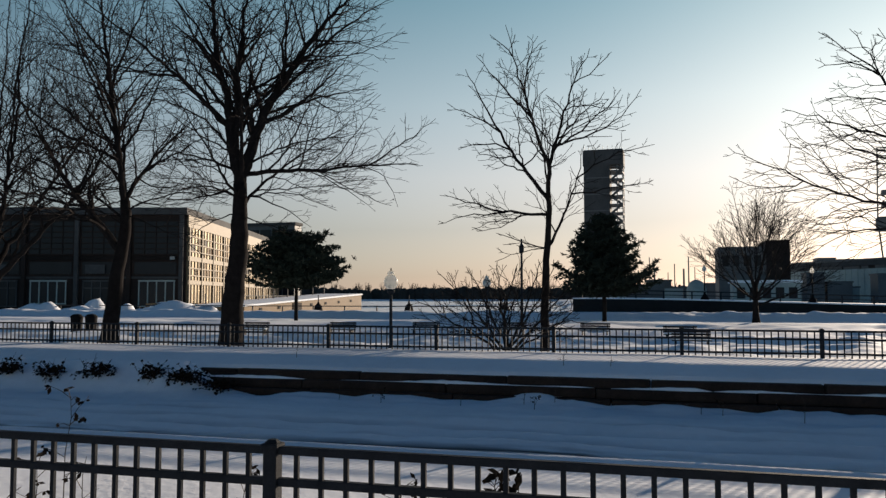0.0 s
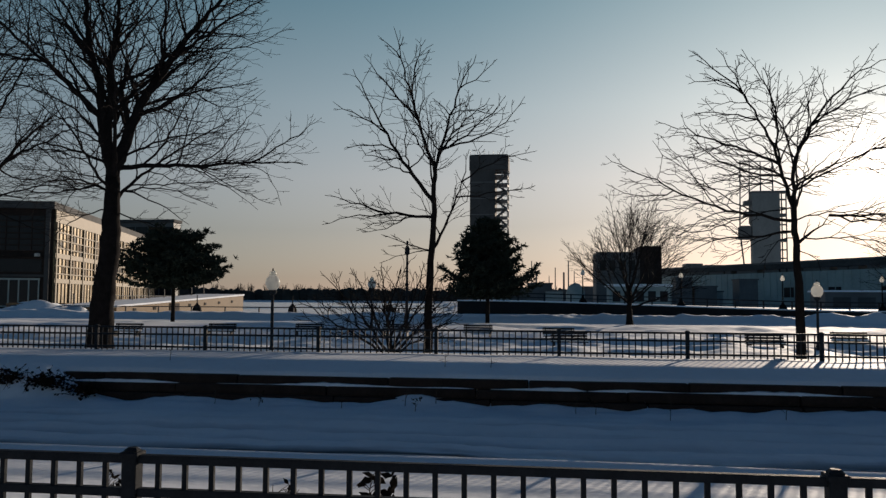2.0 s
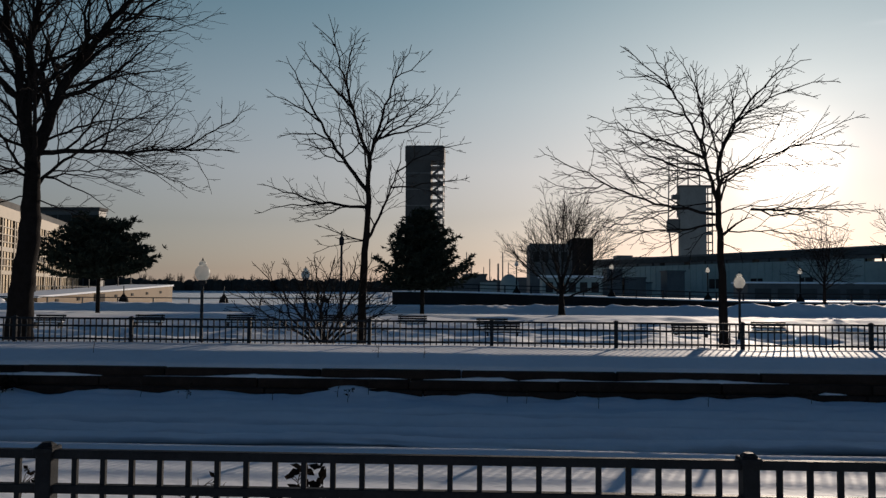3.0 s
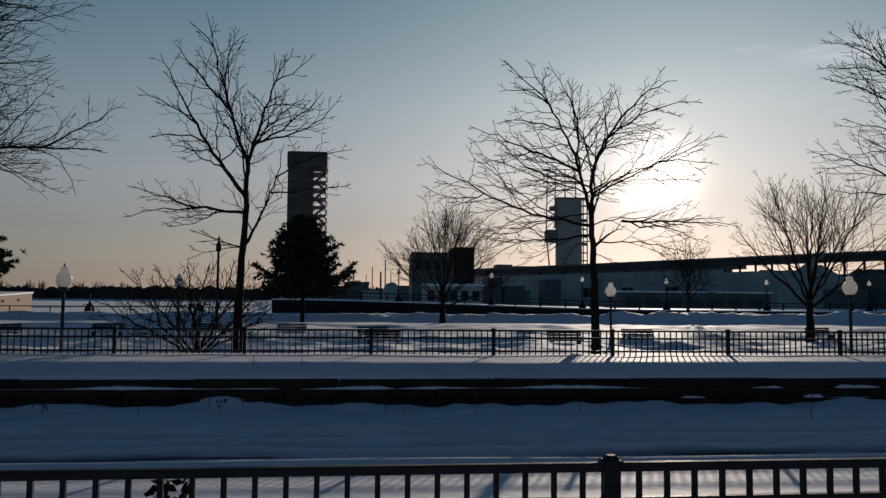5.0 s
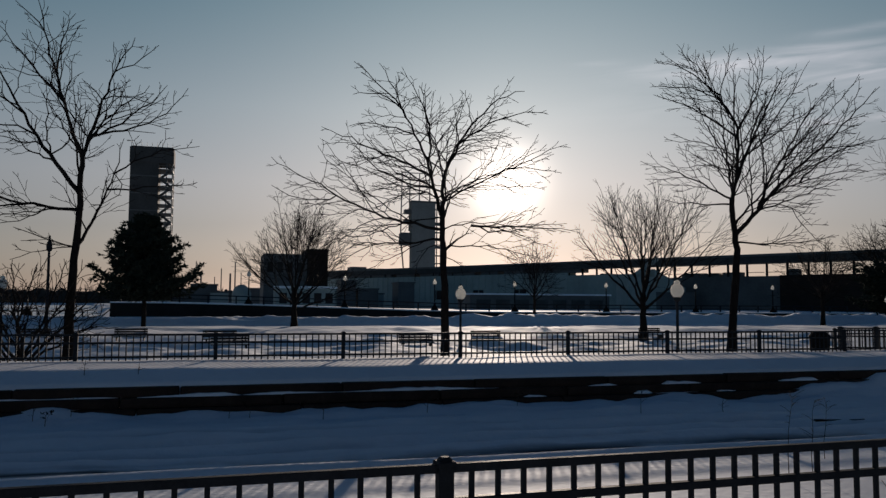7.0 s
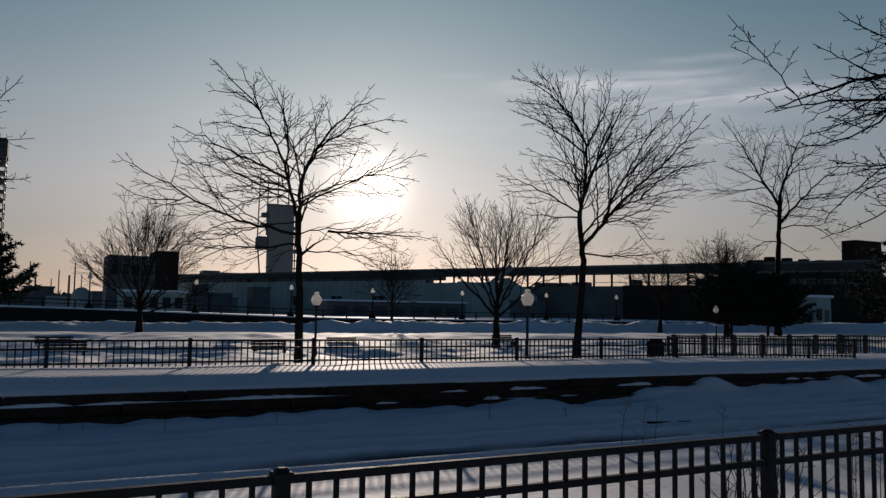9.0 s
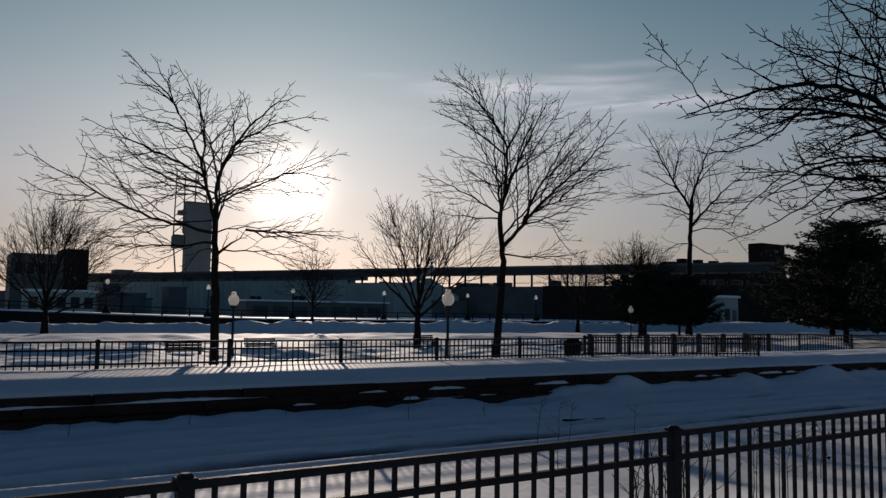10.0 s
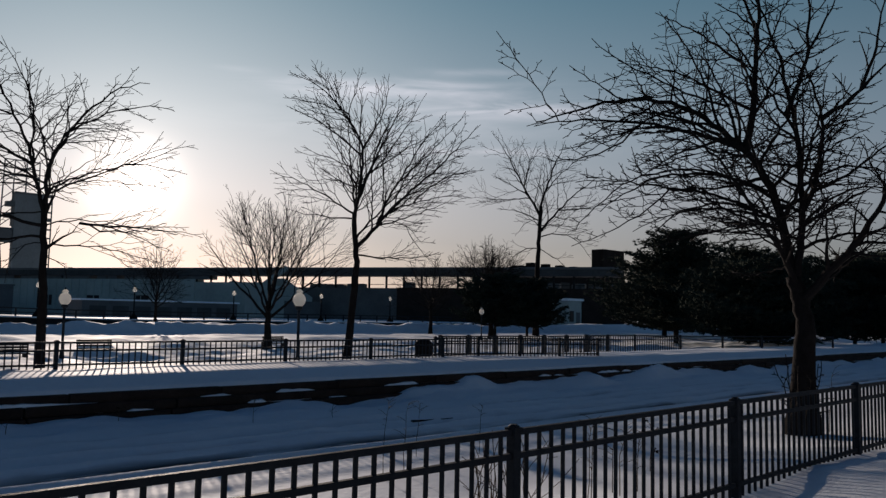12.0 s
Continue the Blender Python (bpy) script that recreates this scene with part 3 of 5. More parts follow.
# ---- lamps ----
def park_lamp():
    t = thing("street_lamp", (0, 0, 0), "black park lamp post with a frosted acorn globe", "street lamp", group="park lamps")
    part("post", Shape().lathe([(0.11, -0.1), (0.11, 0.12), (0.085, 0.16), (0.07, 0.42), (0.045, 0.5), (0.04, 1.75), (0.034, 1.9)], 14), BLACK_METAL, t, smooth=True)
    part("collar", Shape().lathe([(0.04, 1.86), (0.09, 1.9), (0.115, 1.95), (0.10, 2.0)], 14), BLACK_METAL, t, smooth=True)
    g = part("globe", Shape().lathe([(0.09, 1.99), (0.13, 2.03), (0.175, 2.10), (0.195, 2.18), (0.185, 2.26), (0.15, 2.33), (0.10, 2.38), (0.075, 2.40)], 20), GLOBE, t, "frosted white acorn globe", smooth=True)
    part("crown", Shape().lathe([(0.075, 2.395), (0.10, 2.42), (0.095, 2.46), (0.055, 2.50), (0.03, 2.51)], 16), GLOBE, g, "small frosted glass crown", smooth=True)
    part("finial", Shape().lathe([(0.03, 2.505), (0.018, 2.53), (0.022, 2.55), (0.006, 2.59)], 10), BLACK_METAL, g)
    part("bulb", Shape().lathe([(0.03, 2.0), (0.04, 2.08), (0.06, 2.16), (0.05, 2.22), (0.02, 2.25)], 10), DARK_CONCRETE, g, "dark bulb inside the globe", smooth=True)
    return t


# ---- near things ----
near = fence("picket_fence", (-7.935, 3.411, 0.0), 0.376, 7, 3.05, 0.862, "black steel picket fence with square capped posts in snow")
far = fence("picket_fence", (-33.86, 15.83, 0.16), -0.36, 20, 2.44, 0.80, "black steel picket fence along the park's edge on the snow bank", n_pickets=19, low=0.34, singly=(5, 20))
side_fence = fence("picket_fence", (15.1, 16.0, 0.16), -22, 4, 1.3, 0.82, "black steel picket fence turning off beside the path", n_pickets=10, low=0.34)
corner_fence = fence("picket_fence", (16.6, 17.4, 0.05), -3, 7, 1.15, 0.92, "short black steel picket fence with close posts beside the path", n_pickets=9, low=0.3, post_w=0.1)
path_fence = fence("picket_fence", (24.4, 17.8, -0.1), -14, 2, 2.44, 1.06, "black steel picket fence beside the path farther off", n_pickets=19, low=0.3)
post_fence = fence("post_and_rail_fence", (29.13, 16.62, -0.1), -14, 4, 2.44, 1.06, "thin dark post and rail fence beside the path", n_pickets=0, low=0.3)

bare_tree((-12.35, 20.6, -0.2), "tall bare tree with a stout dark trunk and spreading crown", [(-0.02, -0.01, -0.3), (0.02, 0.01, 1.5), (0.13, 0.08, 3.01), (0.16, 0.1, 4.2), (0.15, 0.09, 5.14)], 0.36, [(4.8, 36, 46, 90, 4.6, 0.08), (4.8, 36, 46, 270, 4.6, 0.08), (4.6, 58, 50, 245, 4.2, 0.05)], 11, dict(kink=0.17, tip=0.006, turn=31, chance=(0.8, 0.7, 0.46), angle=(30, 62), ratio=(0.5, 0.95)),
    leaders=[((0.26, 5.06), 13, 48, 7.34, 0.2), ((0.1, 5.05), -16, -1, 6.94, 0.18), ((0.06, 5.39), -10, 14, 6.69, 0.15), ((-0.51, 6.81), -49, -63, 5.73, 0.08), ((-0.81, 8.23), -25, -43, 3.83, 0.06), ((-0.17, 5.28), -64, -83, 2.82, 0.05), ((0.39, 5.37), 90, 84, 5.54, 0.08), ((4.03, 5.64), 46, 56, 2.73, 0.03), ((0.4, 4.45), 41, 63, 5.07, 0.055), ((0.43, 4.69), 106, 130, 2.18, 0.03), ((0.98, 7.07), 66, 71, 4.16, 0.05), ((1.59, 8.43), 48, 65, 4.01, 0.06), ((1.53, 8.42), -6, 15, 3.53, 0.05), ((-0.17, 8.82), -14, -22, 3.29, 0.045), ((-0.11, 8.3), 20, 38, 3.5, 0.05), ((-0.16, 4.7), -58, -165, 1.93, 0.03)],
    boughs=[((-0.16, 4.67), -62, -136, 2.84, 0.035), ((-0.08, 4.11), -96, -148, 2.41, 0.022), ((0.44, 4.07), 109, 103, 2.17, 0.022), ((-0.16, 5.04), -117, -68, 2.49, 0.03), ((0.43, 4.89), 72, 122, 2.89, 0.025), ((2.45, 5.41), 119, 106, 2.57, 0.02), ((-1.83, 7.8), -95, -71, 3.08, 0.04), ((0.42, 5.57), 59, 89, 3.99, 0.04), ((2.41, 9.29), 42, 20, 3.15, 0.03), ((0.66, 6.45), -27, 33, 4.3, 0.05), ((2.19, 5.4), 110, 127, 2.38, 0.02), ((3.5, 5.58), 86, 168, 2.11, 0.018), ((2.43, 7.69), 137, 46, 2.38, 0.02), ((-0.32, 6.05), -38, -100, 3.53, 0.04)])
bare_tree((-16.9, 21.0, -0.2), "bare forked tree with a leaning dark trunk", [(-0.07, -0.06, -0.3), (0.04, 0.03, 1.49), (0.16, 0.13, 2.93), (0.28, 0.23, 4.02), (0.26, 0.21, 4.84)], 0.28, [(4.6, 30, 36, 100, 5.0, 0.07), (4.6, 30, 36, 260, 5.0, 0.07), (4.2, 55, 45, 150, 4.2, 0.05)], 12, dict(kink=0.18, tip=0.006, turn=39, chance=(0.8, 0.7, 0.5), angle=(30, 62)),
    leaders=[((0.34, 4.8), -10, -6, 7.89, 0.13), ((0.39, 4.75), 19, 51, 3.86, 0.08), ((0.89, 5.96), 51, 76, 2.85, 0.045), ((0.8, 5.58), 123, 40, 2.45, 0.03), ((0.09, 3.29), -42, -30, 6.48, 0.14), ((-0.07, 6.74), -22, -22, 5.04, 0.05), ((-0.03, 6.37), -32, -50, 3.45, 0.045), ((0.02, 8.31), 11, 24, 4.58, 0.05), ((-1.09, 4.5), -41, -139, 2.54, 0.03), ((0.21, 5.53), -46, -83, 3.11, 0.04), ((-0.01, 7.66), -15, -74, 4.38, 0.045), ((-0.27, 9.48), -43, -38, 3.52, 0.04), ((0.06, 8.04), 35, 35, 3.64, 0.035), ((0.99, 6.04), 36, 19, 2.57, 0.03), ((0.39, 5.03), -64, -121, 2.34, 0.025), ((-1.67, 5.45), -38, 14, 3.68, 0.05)],
    boughs=[((0.35, 4.35), 49, 119, 3.31, 0.032), ((0.26, 3.98), -51, -121, 2.89, 0.03), ((0.41, 4.53), 108, 125, 3.25, 0.022), ((-0.67, 4.07), -86, -128, 2.39, 0.02), ((0.33, 5.02), 133, 69, 2.25, 0.022), ((1.65, 6.49), 142, 103, 2.03, 0.02)])
bare_tree((-22.5, 21.6, -0.2), "bare spreading tree behind the fence", [(0, 0, -0.2), (0.1, 0, 1.4), (0.2, 0, 2.8)], 0.26, round_crown(2.2, 2.8, 9, 9.4, 0.12, 3, (4, 52)), 13, dict(tip=0.006, chance=(0.4, 0.42, 0.28)))
bare_tree((-3.05, 20.6, -0.2), "slender bare tree with a few long fine limbs", [(-0.03, -0.0, -0.3), (0.02, 0.0, 1.82), (0.07, 0.01, 3.02), (0.14, 0.02, 3.92), (0.11, 0.02, 4.48)], 0.125, [(4.3, 36, 40, 90, 2.8, 0.035), (4.3, 36, 40, 270, 2.8, 0.035)], 14, dict(turn=8, kink=0.21, tip=0.0066, flat=0.75, chance=(0.95, 0.8, 0.55), angle=(30, 60), bare=0.15, ratio=(0.38, 0.78)),
    leaders=[((0.08, 4.34), -37, -25, 4.19, 0.06), ((0.11, 4.45), 4, 25, 4.21, 0.062), ((0.31, 5.13), -19, -14, 4.27, 0.05), ((-1.03, 6.31), -56, -75, 1.66, 0.028), ((-0.82, 5.69), -49, -103, 1.68, 0.028), ((-0.09, 6.9), -10, 27, 2.11, 0.03), ((0.11, 3.92), -73, -75, 3.17, 0.045), ((-0.71, 4.16), -90, -108, 2.12, 0.025), ((0.13, 2.91), 36, 10, 2.98, 0.045), ((0.42, 5.66), 70, 45, 2.23, 0.035), ((0.34, 5.35), 30, 52, 2.54, 0.032), ((0.57, 5.5), 91, 37, 2.44, 0.03), ((0.68, 4.44), 82, 77, 2.27, 0.025), ((0.07, 2.94), -65, -71, 1.49, 0.022), ((0.02, 2.91), -88, -113, 1.53, 0.014), ((-0.17, 6.51), -43, -43, 2.32, 0.035)],
    boughs=[((0.99, 7.4), 64, 46, 1.23, 0.02), ((-0.84, 8.24), -43, -58, 0.96, 0.018), ((0.71, 4.82), 62, 84, 2.26, 0.024), ((-0.66, 5.3), 73, -17, 1.23, 0.02), ((0.73, 6.64), 58, 112, 1.38, 0.018), ((-0.49, 4.16), -135, -87, 1.53, 0.015), ((1.01, 4.96), 138, 269, 1.39, 0.014)])
bare_tree((6.3, 20.4, -0.2), "bare tree with wide drooping limbs", [(-0.0, 0.0, -0.3), (-0.03, 0.01, 1.93), (-0.06, 0.02, 3.0), (-0.11, 0.04, 3.61), (-0.11, 0.03, 4.08)], 0.125, [(4.0, 40, 56, 80, 2.8, 0.035), (4.0, 40, 56, 280, 2.8, 0.035)], 115, dict(turn=-17, tip=0.0066, flat=0.6, kink=0.23, lift=0.0, chance=(0.95, 0.8, 0.5), angle=(28, 58), droop=-0.35, bare=0.12, ratio=(0.38, 0.76)),
    leaders=[((-0.09, 3.69), -16, 71, 4.92, 0.066), ((-0.12, 3.84), -13, -32, 4.82, 0.058), ((-0.99, 6.82), -29, -96, 1.94, 0.03), ((-1.18, 7.06), -46, -51, 1.83, 0.024), ((-0.32, 5.2), -58, -65, 3.73, 0.04), ((-0.17, 3.74), -79, -57, 5.18, 0.045), ((-2.81, 5.03), -115, -51, 1.83, 0.02), ((-0.55, 4.86), -91, -33, 2.95, 0.03), ((-0.32, 4.51), -68, -75, 2.83, 0.022), ((-0.14, 3.43), -95, -82, 3.27, 0.035), ((-2.09, 3.28), -108, -136, 1.62, 0.015), ((-0.03, 3.09), 67, 35, 1.06, 0.05), ((0.67, 3.7), 89, 89, 3.2, 0.036), ((0.7, 3.7), 117, 62, 2.23, 0.026), ((0.29, 3.27), 89, 105, 2.61, 0.02), ((0.06, 4.54), 65, 56, 0.9, 0.02)],
    boughs=[((0.06, 5.04), 13, 97, 3.8, 0.04), ((-0.21, 4.93), 12, -43, 3.32, 0.035), ((0.22, 6.33), 57, 75, 1.81, 0.02), ((0.06, 4.51), 64, 67, 3.87, 0.03), ((1.74, 5.27), 87, 103, 1.58, 0.018), ((-0.03, 2.91), 79, 158, 0.83, 0.014), ((-0.17, 3.27), -77, -176, 1.55, 0.015), ((-0.89, 6.27), -52, -96, 2.02, 0.022), ((-0.21, 6.26), -9, -2, 1.55, 0.02), ((-0.09, 4.08), -97, -82, 2.56, 0.02), ((-0.55, 4.62), -106, -78, 1.94, 0.018), ((0.06, 3.77), 64, 104, 2.23, 0.02), ((-1.32, 3.31), -36, -110, 1.77, 0.016)])
bare_tree((15.55, 20.6, -0.2), "bare tree with an upswept vase-shaped crown", [(-0.06, 0.04, -0.3), (0.1, -0.07, 2.33), (0.14, -0.1, 3.44), (0.06, -0.05, 4.37), (0.05, -0.04, 5.0)], 0.14, [(4.6, 26, 36, 90, 3.8, 0.05), (4.6, 26, 36, 270, 3.8, 0.05), (4.2, 48, 42, 320, 3.6, 0.04)], 16, dict(turn=-37, tip=0.007, kink=0.19, lift=0.02, chance=(0.92, 0.75, 0.5), angle=(26, 54), bare=0.12, ratio=(0.4, 0.8)),
    leaders=[((0.11, 4.96), 19, -70, 5.87, 0.06), ((0.24, 5.48), 25, 25, 4.21, 0.06), ((0.17, 3.86), 45, 43, 5.78, 0.07), ((0.76, 4.61), 19, 44, 5.05, 0.05), ((0.02, 4.89), -86, -78, 2.37, 0.03), ((-0.07, 5.07), -56, -71, 3.18, 0.035), ((0.2, 6.8), -51, -70, 2.95, 0.035), ((0.02, 6.42), -64, -85, 2.42, 0.02), ((-0.27, 7.85), -49, -99, 2.32, 0.025), ((0.21, 3.7), 96, 77, 3.03, 0.03), ((1.16, 4.77), 52, 93, 3.55, 0.03), ((2.03, 5.66), 43, 87, 2.74, 0.03), ((0.94, 4.51), 62, 145, 1.88, 0.02), ((0.35, 6.42), -1, -7, 3.04, 0.035), ((0.24, 7.14), 42, -2, 2.82, 0.03), ((0.66, 6.23), 53, 56, 2.78, 0.03)],
    boughs=[((1.34, 5.89), 47, 39, 3.49, 0.03), ((-0.65, 8.62), -2, -66, 1.64, 0.02), ((0.75, 6.42), 46, 25, 3.09, 0.028), ((0.2, 7.56), -26, -26, 2.21, 0.025), ((1.66, 4.55), 151, 129, 1.73, 0.012), ((0.57, 5.67), -57, -113, 2.37, 0.02)])
bare_tree((54.0, 45.0, -0.2), "bare vase-shaped tree in the park", [(-0.04, 0.05, -0.3), (-0.01, 0.01, 4.86), (0.07, -0.08, 7.89), (0.12, -0.15, 9.92), (0.18, -0.21, 11.71)], 0.27, [(9.0, 30, 40, 90, 5.0, 0.08), (9.0, 30, 40, 270, 5.0, 0.08)], 17, dict(tip=0.013, least=0.4, turn=-50, seg=(0.6, 0.5, 0.4, 0.3), kink=0.19, chance=(0.9, 0.7, 0.45)),
    leaders=[((0.19, 10.69), -22, -40, 8.89, 0.13), ((0.28, 11.56), 18, 24, 6.4, 0.12), ((0.2, 9.52), 36, 58, 7.47, 0.12), ((-0.59, 12.48), -50, -74, 4.32, 0.07), ((-0.06, 10.18), -51, -93, 4.6, 0.07), ((0.3, 8.81), 66, 148, 5.44, 0.06), ((-0.04, 7.89), -68, -160, 4.29, 0.05), ((1.69, 11.2), 89, 76, 5.16, 0.06), ((-1.1, 13.5), 19, -28, 4.36, 0.06), ((0.67, 12.73), 37, 60, 5.17, 0.06), ((0.29, 9.92), 88, 97, 5.29, 0.05), ((0.21, 7.89), 110, 134, 3.37, 0.04)])
bare_tree((13.72, 5.5, -0.05), "old bare apple tree with crooked twiggy limbs over the fence", [(-0.01, 0.02, -0.3), (0.0, -0.01, 0.77), (0.01, -0.04, 1.42), (-0.01, 0.02, 1.94), (-0.05, 0.12, 2.37)], 0.215, [(2.2, 36, 60, 235, 4.4, 0.045), (2.2, 36, 56, 110, 4.4, 0.045), (0.1, 24, 4, 200, 1.1, 0.012), (0.1, 30, 6, 330, 1.2, 0.012), (0.1, 20, 8, 20, 1.0, 0.01), (0.1, 34, 10, 160, 0.9, 0.01), (0.1, 40, 14, 190, 1.1, 0.012)], 18, dict(kink=0.17, wander=0.07, seg=(0.2, 0.15, 0.1, 0.07), angle=(35, 80), least=0.05, tip=0.007, chance=(1.0, 0.98, 0.7), ratio=(0.28, 0.64), lift=0.005, turn=-68, bare=0.1, thin=0.55),
    leaders=[((-0.23, 2.22), -2, -108, 6.89, 0.095), ((-1.1, 4.47), -64, -94, 4.05, 0.05), ((-1.12, 4.55), -42, -126, 3.27, 0.035), ((-4.03, 5.4), -28, -40, 2.09, 0.012), ((-1.03, 4.35), 14, -8, 4.32, 0.07), ((-1.01, 4.73), -4, -37, 2.11, 0.036), ((-0.12, 2.27), 9, -27, 5.75, 0.075), ((-0.12, 4.78), -22, -41, 1.95, 0.03), ((-0.14, 5.12), 18, 34, 2.39, 0.05), ((0.01, 3.51), 27, -32, 3.25, 0.05), ((0.4, 5.03), 59, 38, 1.85, 0.045), ((-0.13, 1.94), 48, 23, 3.09, 0.09), ((-0.86, 3.62), -54, -131, 3.39, 0.036), ((-0.68, 3.22), -49, -139, 2.69, 0.03), ((-0.77, 3.25), -60, -90, 3.44, 0.03), ((-0.92, 4.12), -67, -143, 3.23, 0.022)],
    boughs=[((-0.91, 5.32), -48, -72, 3.26, 0.03), ((-1.13, 5.42), -77, -49, 2.75, 0.026), ((-0.73, 6.03), -40, -55, 2.66, 0.03), ((0.08, 3.89), 45, 125, 1.76, 0.03), ((0.28, 3.21), 30, 109, 1.81, 0.03), ((-2.49, 4.95), -136, -77, 1.89, 0.02), ((-2.18, 5.1), -97, -103, 1.99, 0.018), ((-0.77, 6.65), -17, -30, 2.29, 0.03), ((0.17, 6.13), 12, -15, 2.3, 0.03), ((1.0, 5.45), 22, 10, 1.98, 0.035), ((-0.12, 4.68), -55, -3, 1.92, 0.025), ((1.07, 3.37), 21, 22, 2.29, 0.04), ((-2.19, 4.01), -133, -110, 2.16, 0.016), ((0.78, 2.92), 67, 125, 1.1, 0.03), ((-0.68, 3.05), -68, -114, 2.65, 0.026)])
park_style = dict(tip=0.010, least=0.25, seg=(0.4, 0.34, 0.26, 0.2), kink=0.16)
bare_tree((5.85, 56.0, -0.25), "small round-crowned bare tree in the park", [(0, 0, -0.2), (0, 0, 1.2), (0, 0, 2.4)], 0.24, round_crown(1.3, 2.4, 17, 6.6, 0.085, 6, (3, 72)), 19, dict(park_style, bare=0.25, chance=(0.9, 0.7, 0.45), angle=(18, 50), lift=0.03))
bare_tree((20.9, 34.7, -0.25), "bare many-stemmed tree beside a bench", [(0, 0, -0.2), (0, 0, 1.2), (0, 0, 2.3)], 0.2, round_crown(1.5, 2.3, 13, 6.0, 0.08, 7, (3, 56)), 20, dict(park_style, tip=0.008, bare=0.2, chance=(0.9, 0.7, 0.42), angle=(18, 48), lift=0.03))
bare_tree((27.6, 64.0, -0.2), "small bare tree near the promenade", [(0, 0, -0.2), (0, 0, 1.5), (0, 0, 3.0)], 0.16, round_crown(2.0, 3.0, 11, 4.6, 0.07, 8, (8, 66)), 21, park_style)
bare_tree((50.4, 55.0, -0.25), "small bare tree near the promenade", [(0, 0, -0.2), (0, 0, 1.5), (0, 0, 3.0)], 0.2, round_crown(2.0, 3.0, 11, 5.0, 0.08, 9, (8, 66)), 22, park_style)
bare_tree((48.1, 45.0, -0.25), "bare twin-stemmed tree with an upright crown", [(0, 0, -0.2), (0, 0, 1.6), (0, 0, 3.4)], 0.24, round_crown(2.6, 3.4, 13, 5.4, 0.09, 10, (5, 55)), 23, park_style)

conifer((-3.95, 54.0, -0.3), "dark green spruce with ragged layered branches", 7.4, 3.2, 31, count=110, low=0.25)
conifer((-26.4, 53.0, -0.3), "dark spreading pine with a rounded crown", 7.0, 3.5, 32, "pine", 110, 0.33)
conifer((45.4, 42.0, -0.3), "low dark evergreen among bare trees", 5.4, 3.2, 39, "pine", 100, 0.2)
conifer((49.8, 42.5, -0.3), "low dark evergreen among bare trees", 5.2, 3.0, 38, "pine", 100, 0.2)
for k, (x, y, h, w) in enumerate(((53.5, 31.0, 9.2, 4.3), (47.0, 21.5, 5.6, 4.4), (61.0, 29.0, 8.0, 6.0), (58.0, 20.0, 6.5, 5.2), (72.0, 43.0, 7.6, 4.6), (70, 22, 8, 6), (75, 45, 9, 7), (66, 14, 7, 5))):
    conifer((x, y, -0.3), "large dark pine with dense boughs reaching the ground", h, w, 40 + k, "pine", 150, 0.10)

lamp = park_lamp()
lamp.matrix_basis = Matrix.Translation((-7.25, 20.3, -0.25))
for x, y, k in ((13.5, 20.4, 1.0), (8.85, 27.0, 0.96), (-9.1, 40.6, 1.15), (41.8, 40.0, 0.97)):
    c = copy_thing(lamp, Matrix.Translation((x, y, -0.25)))
    c.scale = (k, k, k)


def promenade_lamp():
    t = thing("street_lamp", (0, 0, 0), "black promenade lamp with a flared bell base and small white globe", "street lamp", group="promenade lamps")
    part("base", Shape().lathe([(0.42, -0.1), (0.42, 0.08), (0.34, 0.26), (0.2, 0.44), (0.12, 0.6), (0.09, 0.85)], 14), MATTE_BLACK, t, "flared black bell base", smooth=True)
    part("post", Shape().lathe([(0.07, 0.9), (0.055, 2.9)], 10), MATTE_BLACK, t, smooth=True)
    g = part("globe", Shape().lathe([(0.10, 2.88), (0.21, 2.98), (0.22, 3.1), (0.13, 3.32), (0.06, 3.44)], 14), GLOBE, t, "frosted white globe", smooth=True)
    part("finial", Shape().lathe([(0.08, 3.45), (0.04, 3.52), (0.01, 3.66)], 8), BLACK_METAL, g)
    return t


def bell_post():
    t = thing("mooring_post", (-23.2, 70.0, 0.0), "black bell-shaped mooring post beside the frozen basin", "bollard", group="mooring posts")
    part("base", Shape().lathe([(0.44, -0.2), (0.45, 0.14), (0.38, 0.5), (0.26, 0.74), (0.13, 0.86), (0.10, 0.98)], 14), MATTE_BLACK, t, smooth=True)
    part("post", Shape().lathe([(0.06, 0.96), (0.045, 1.7), (0.01, 1.72)], 8), BLACK_METAL, t, smooth=True)
    return t


bell = bell_post()
for x in (-32.5, -14.0):
    copy_thing(bell, Matrix.Translation((x, 70.0, 0.0)))


# ---- park furniture ----
def bench():
    t = thing("bench", (0, 0, 0), "dark slatted park bench half buried in snow", "bench", group="park benches")
    for x in (-0.72, 0.66):
        part("leg", Shape().box(x, x + 0.06, -0.25, 0.2, -0.2, 0.40), BLACK_METAL, t)
        part("back_support", Shape().tube([(x + 0.03, 0.2, 0.36), (x + 0.03, 0.32, 0.86)], [0.03, 0.03], 5), BLACK_METAL, t)
    for k in range(4):
        part("seat_slat", Shape().soft_box(-0.85, 0.85, -0.26 + k * 0.115, -0.16 + k * 0.115, 0.40, 0.44, 0.008), WOOD, t)
    for k in range(3):
        part("back_slat", Shape().soft_box(-0.85, 0.85, 0.2 + k * 0.03, 0.235 + k * 0.03, 0.5 + k * 0.125, 0.6 + k * 0.125, 0.008), WOOD, t)
    part("snow_cover", Shape().soft_box(-0.82, 0.82, -0.22, 0.16, 0.445, 0.52, 0.03), SNOW, t, "snow lying on the seat")
    return t


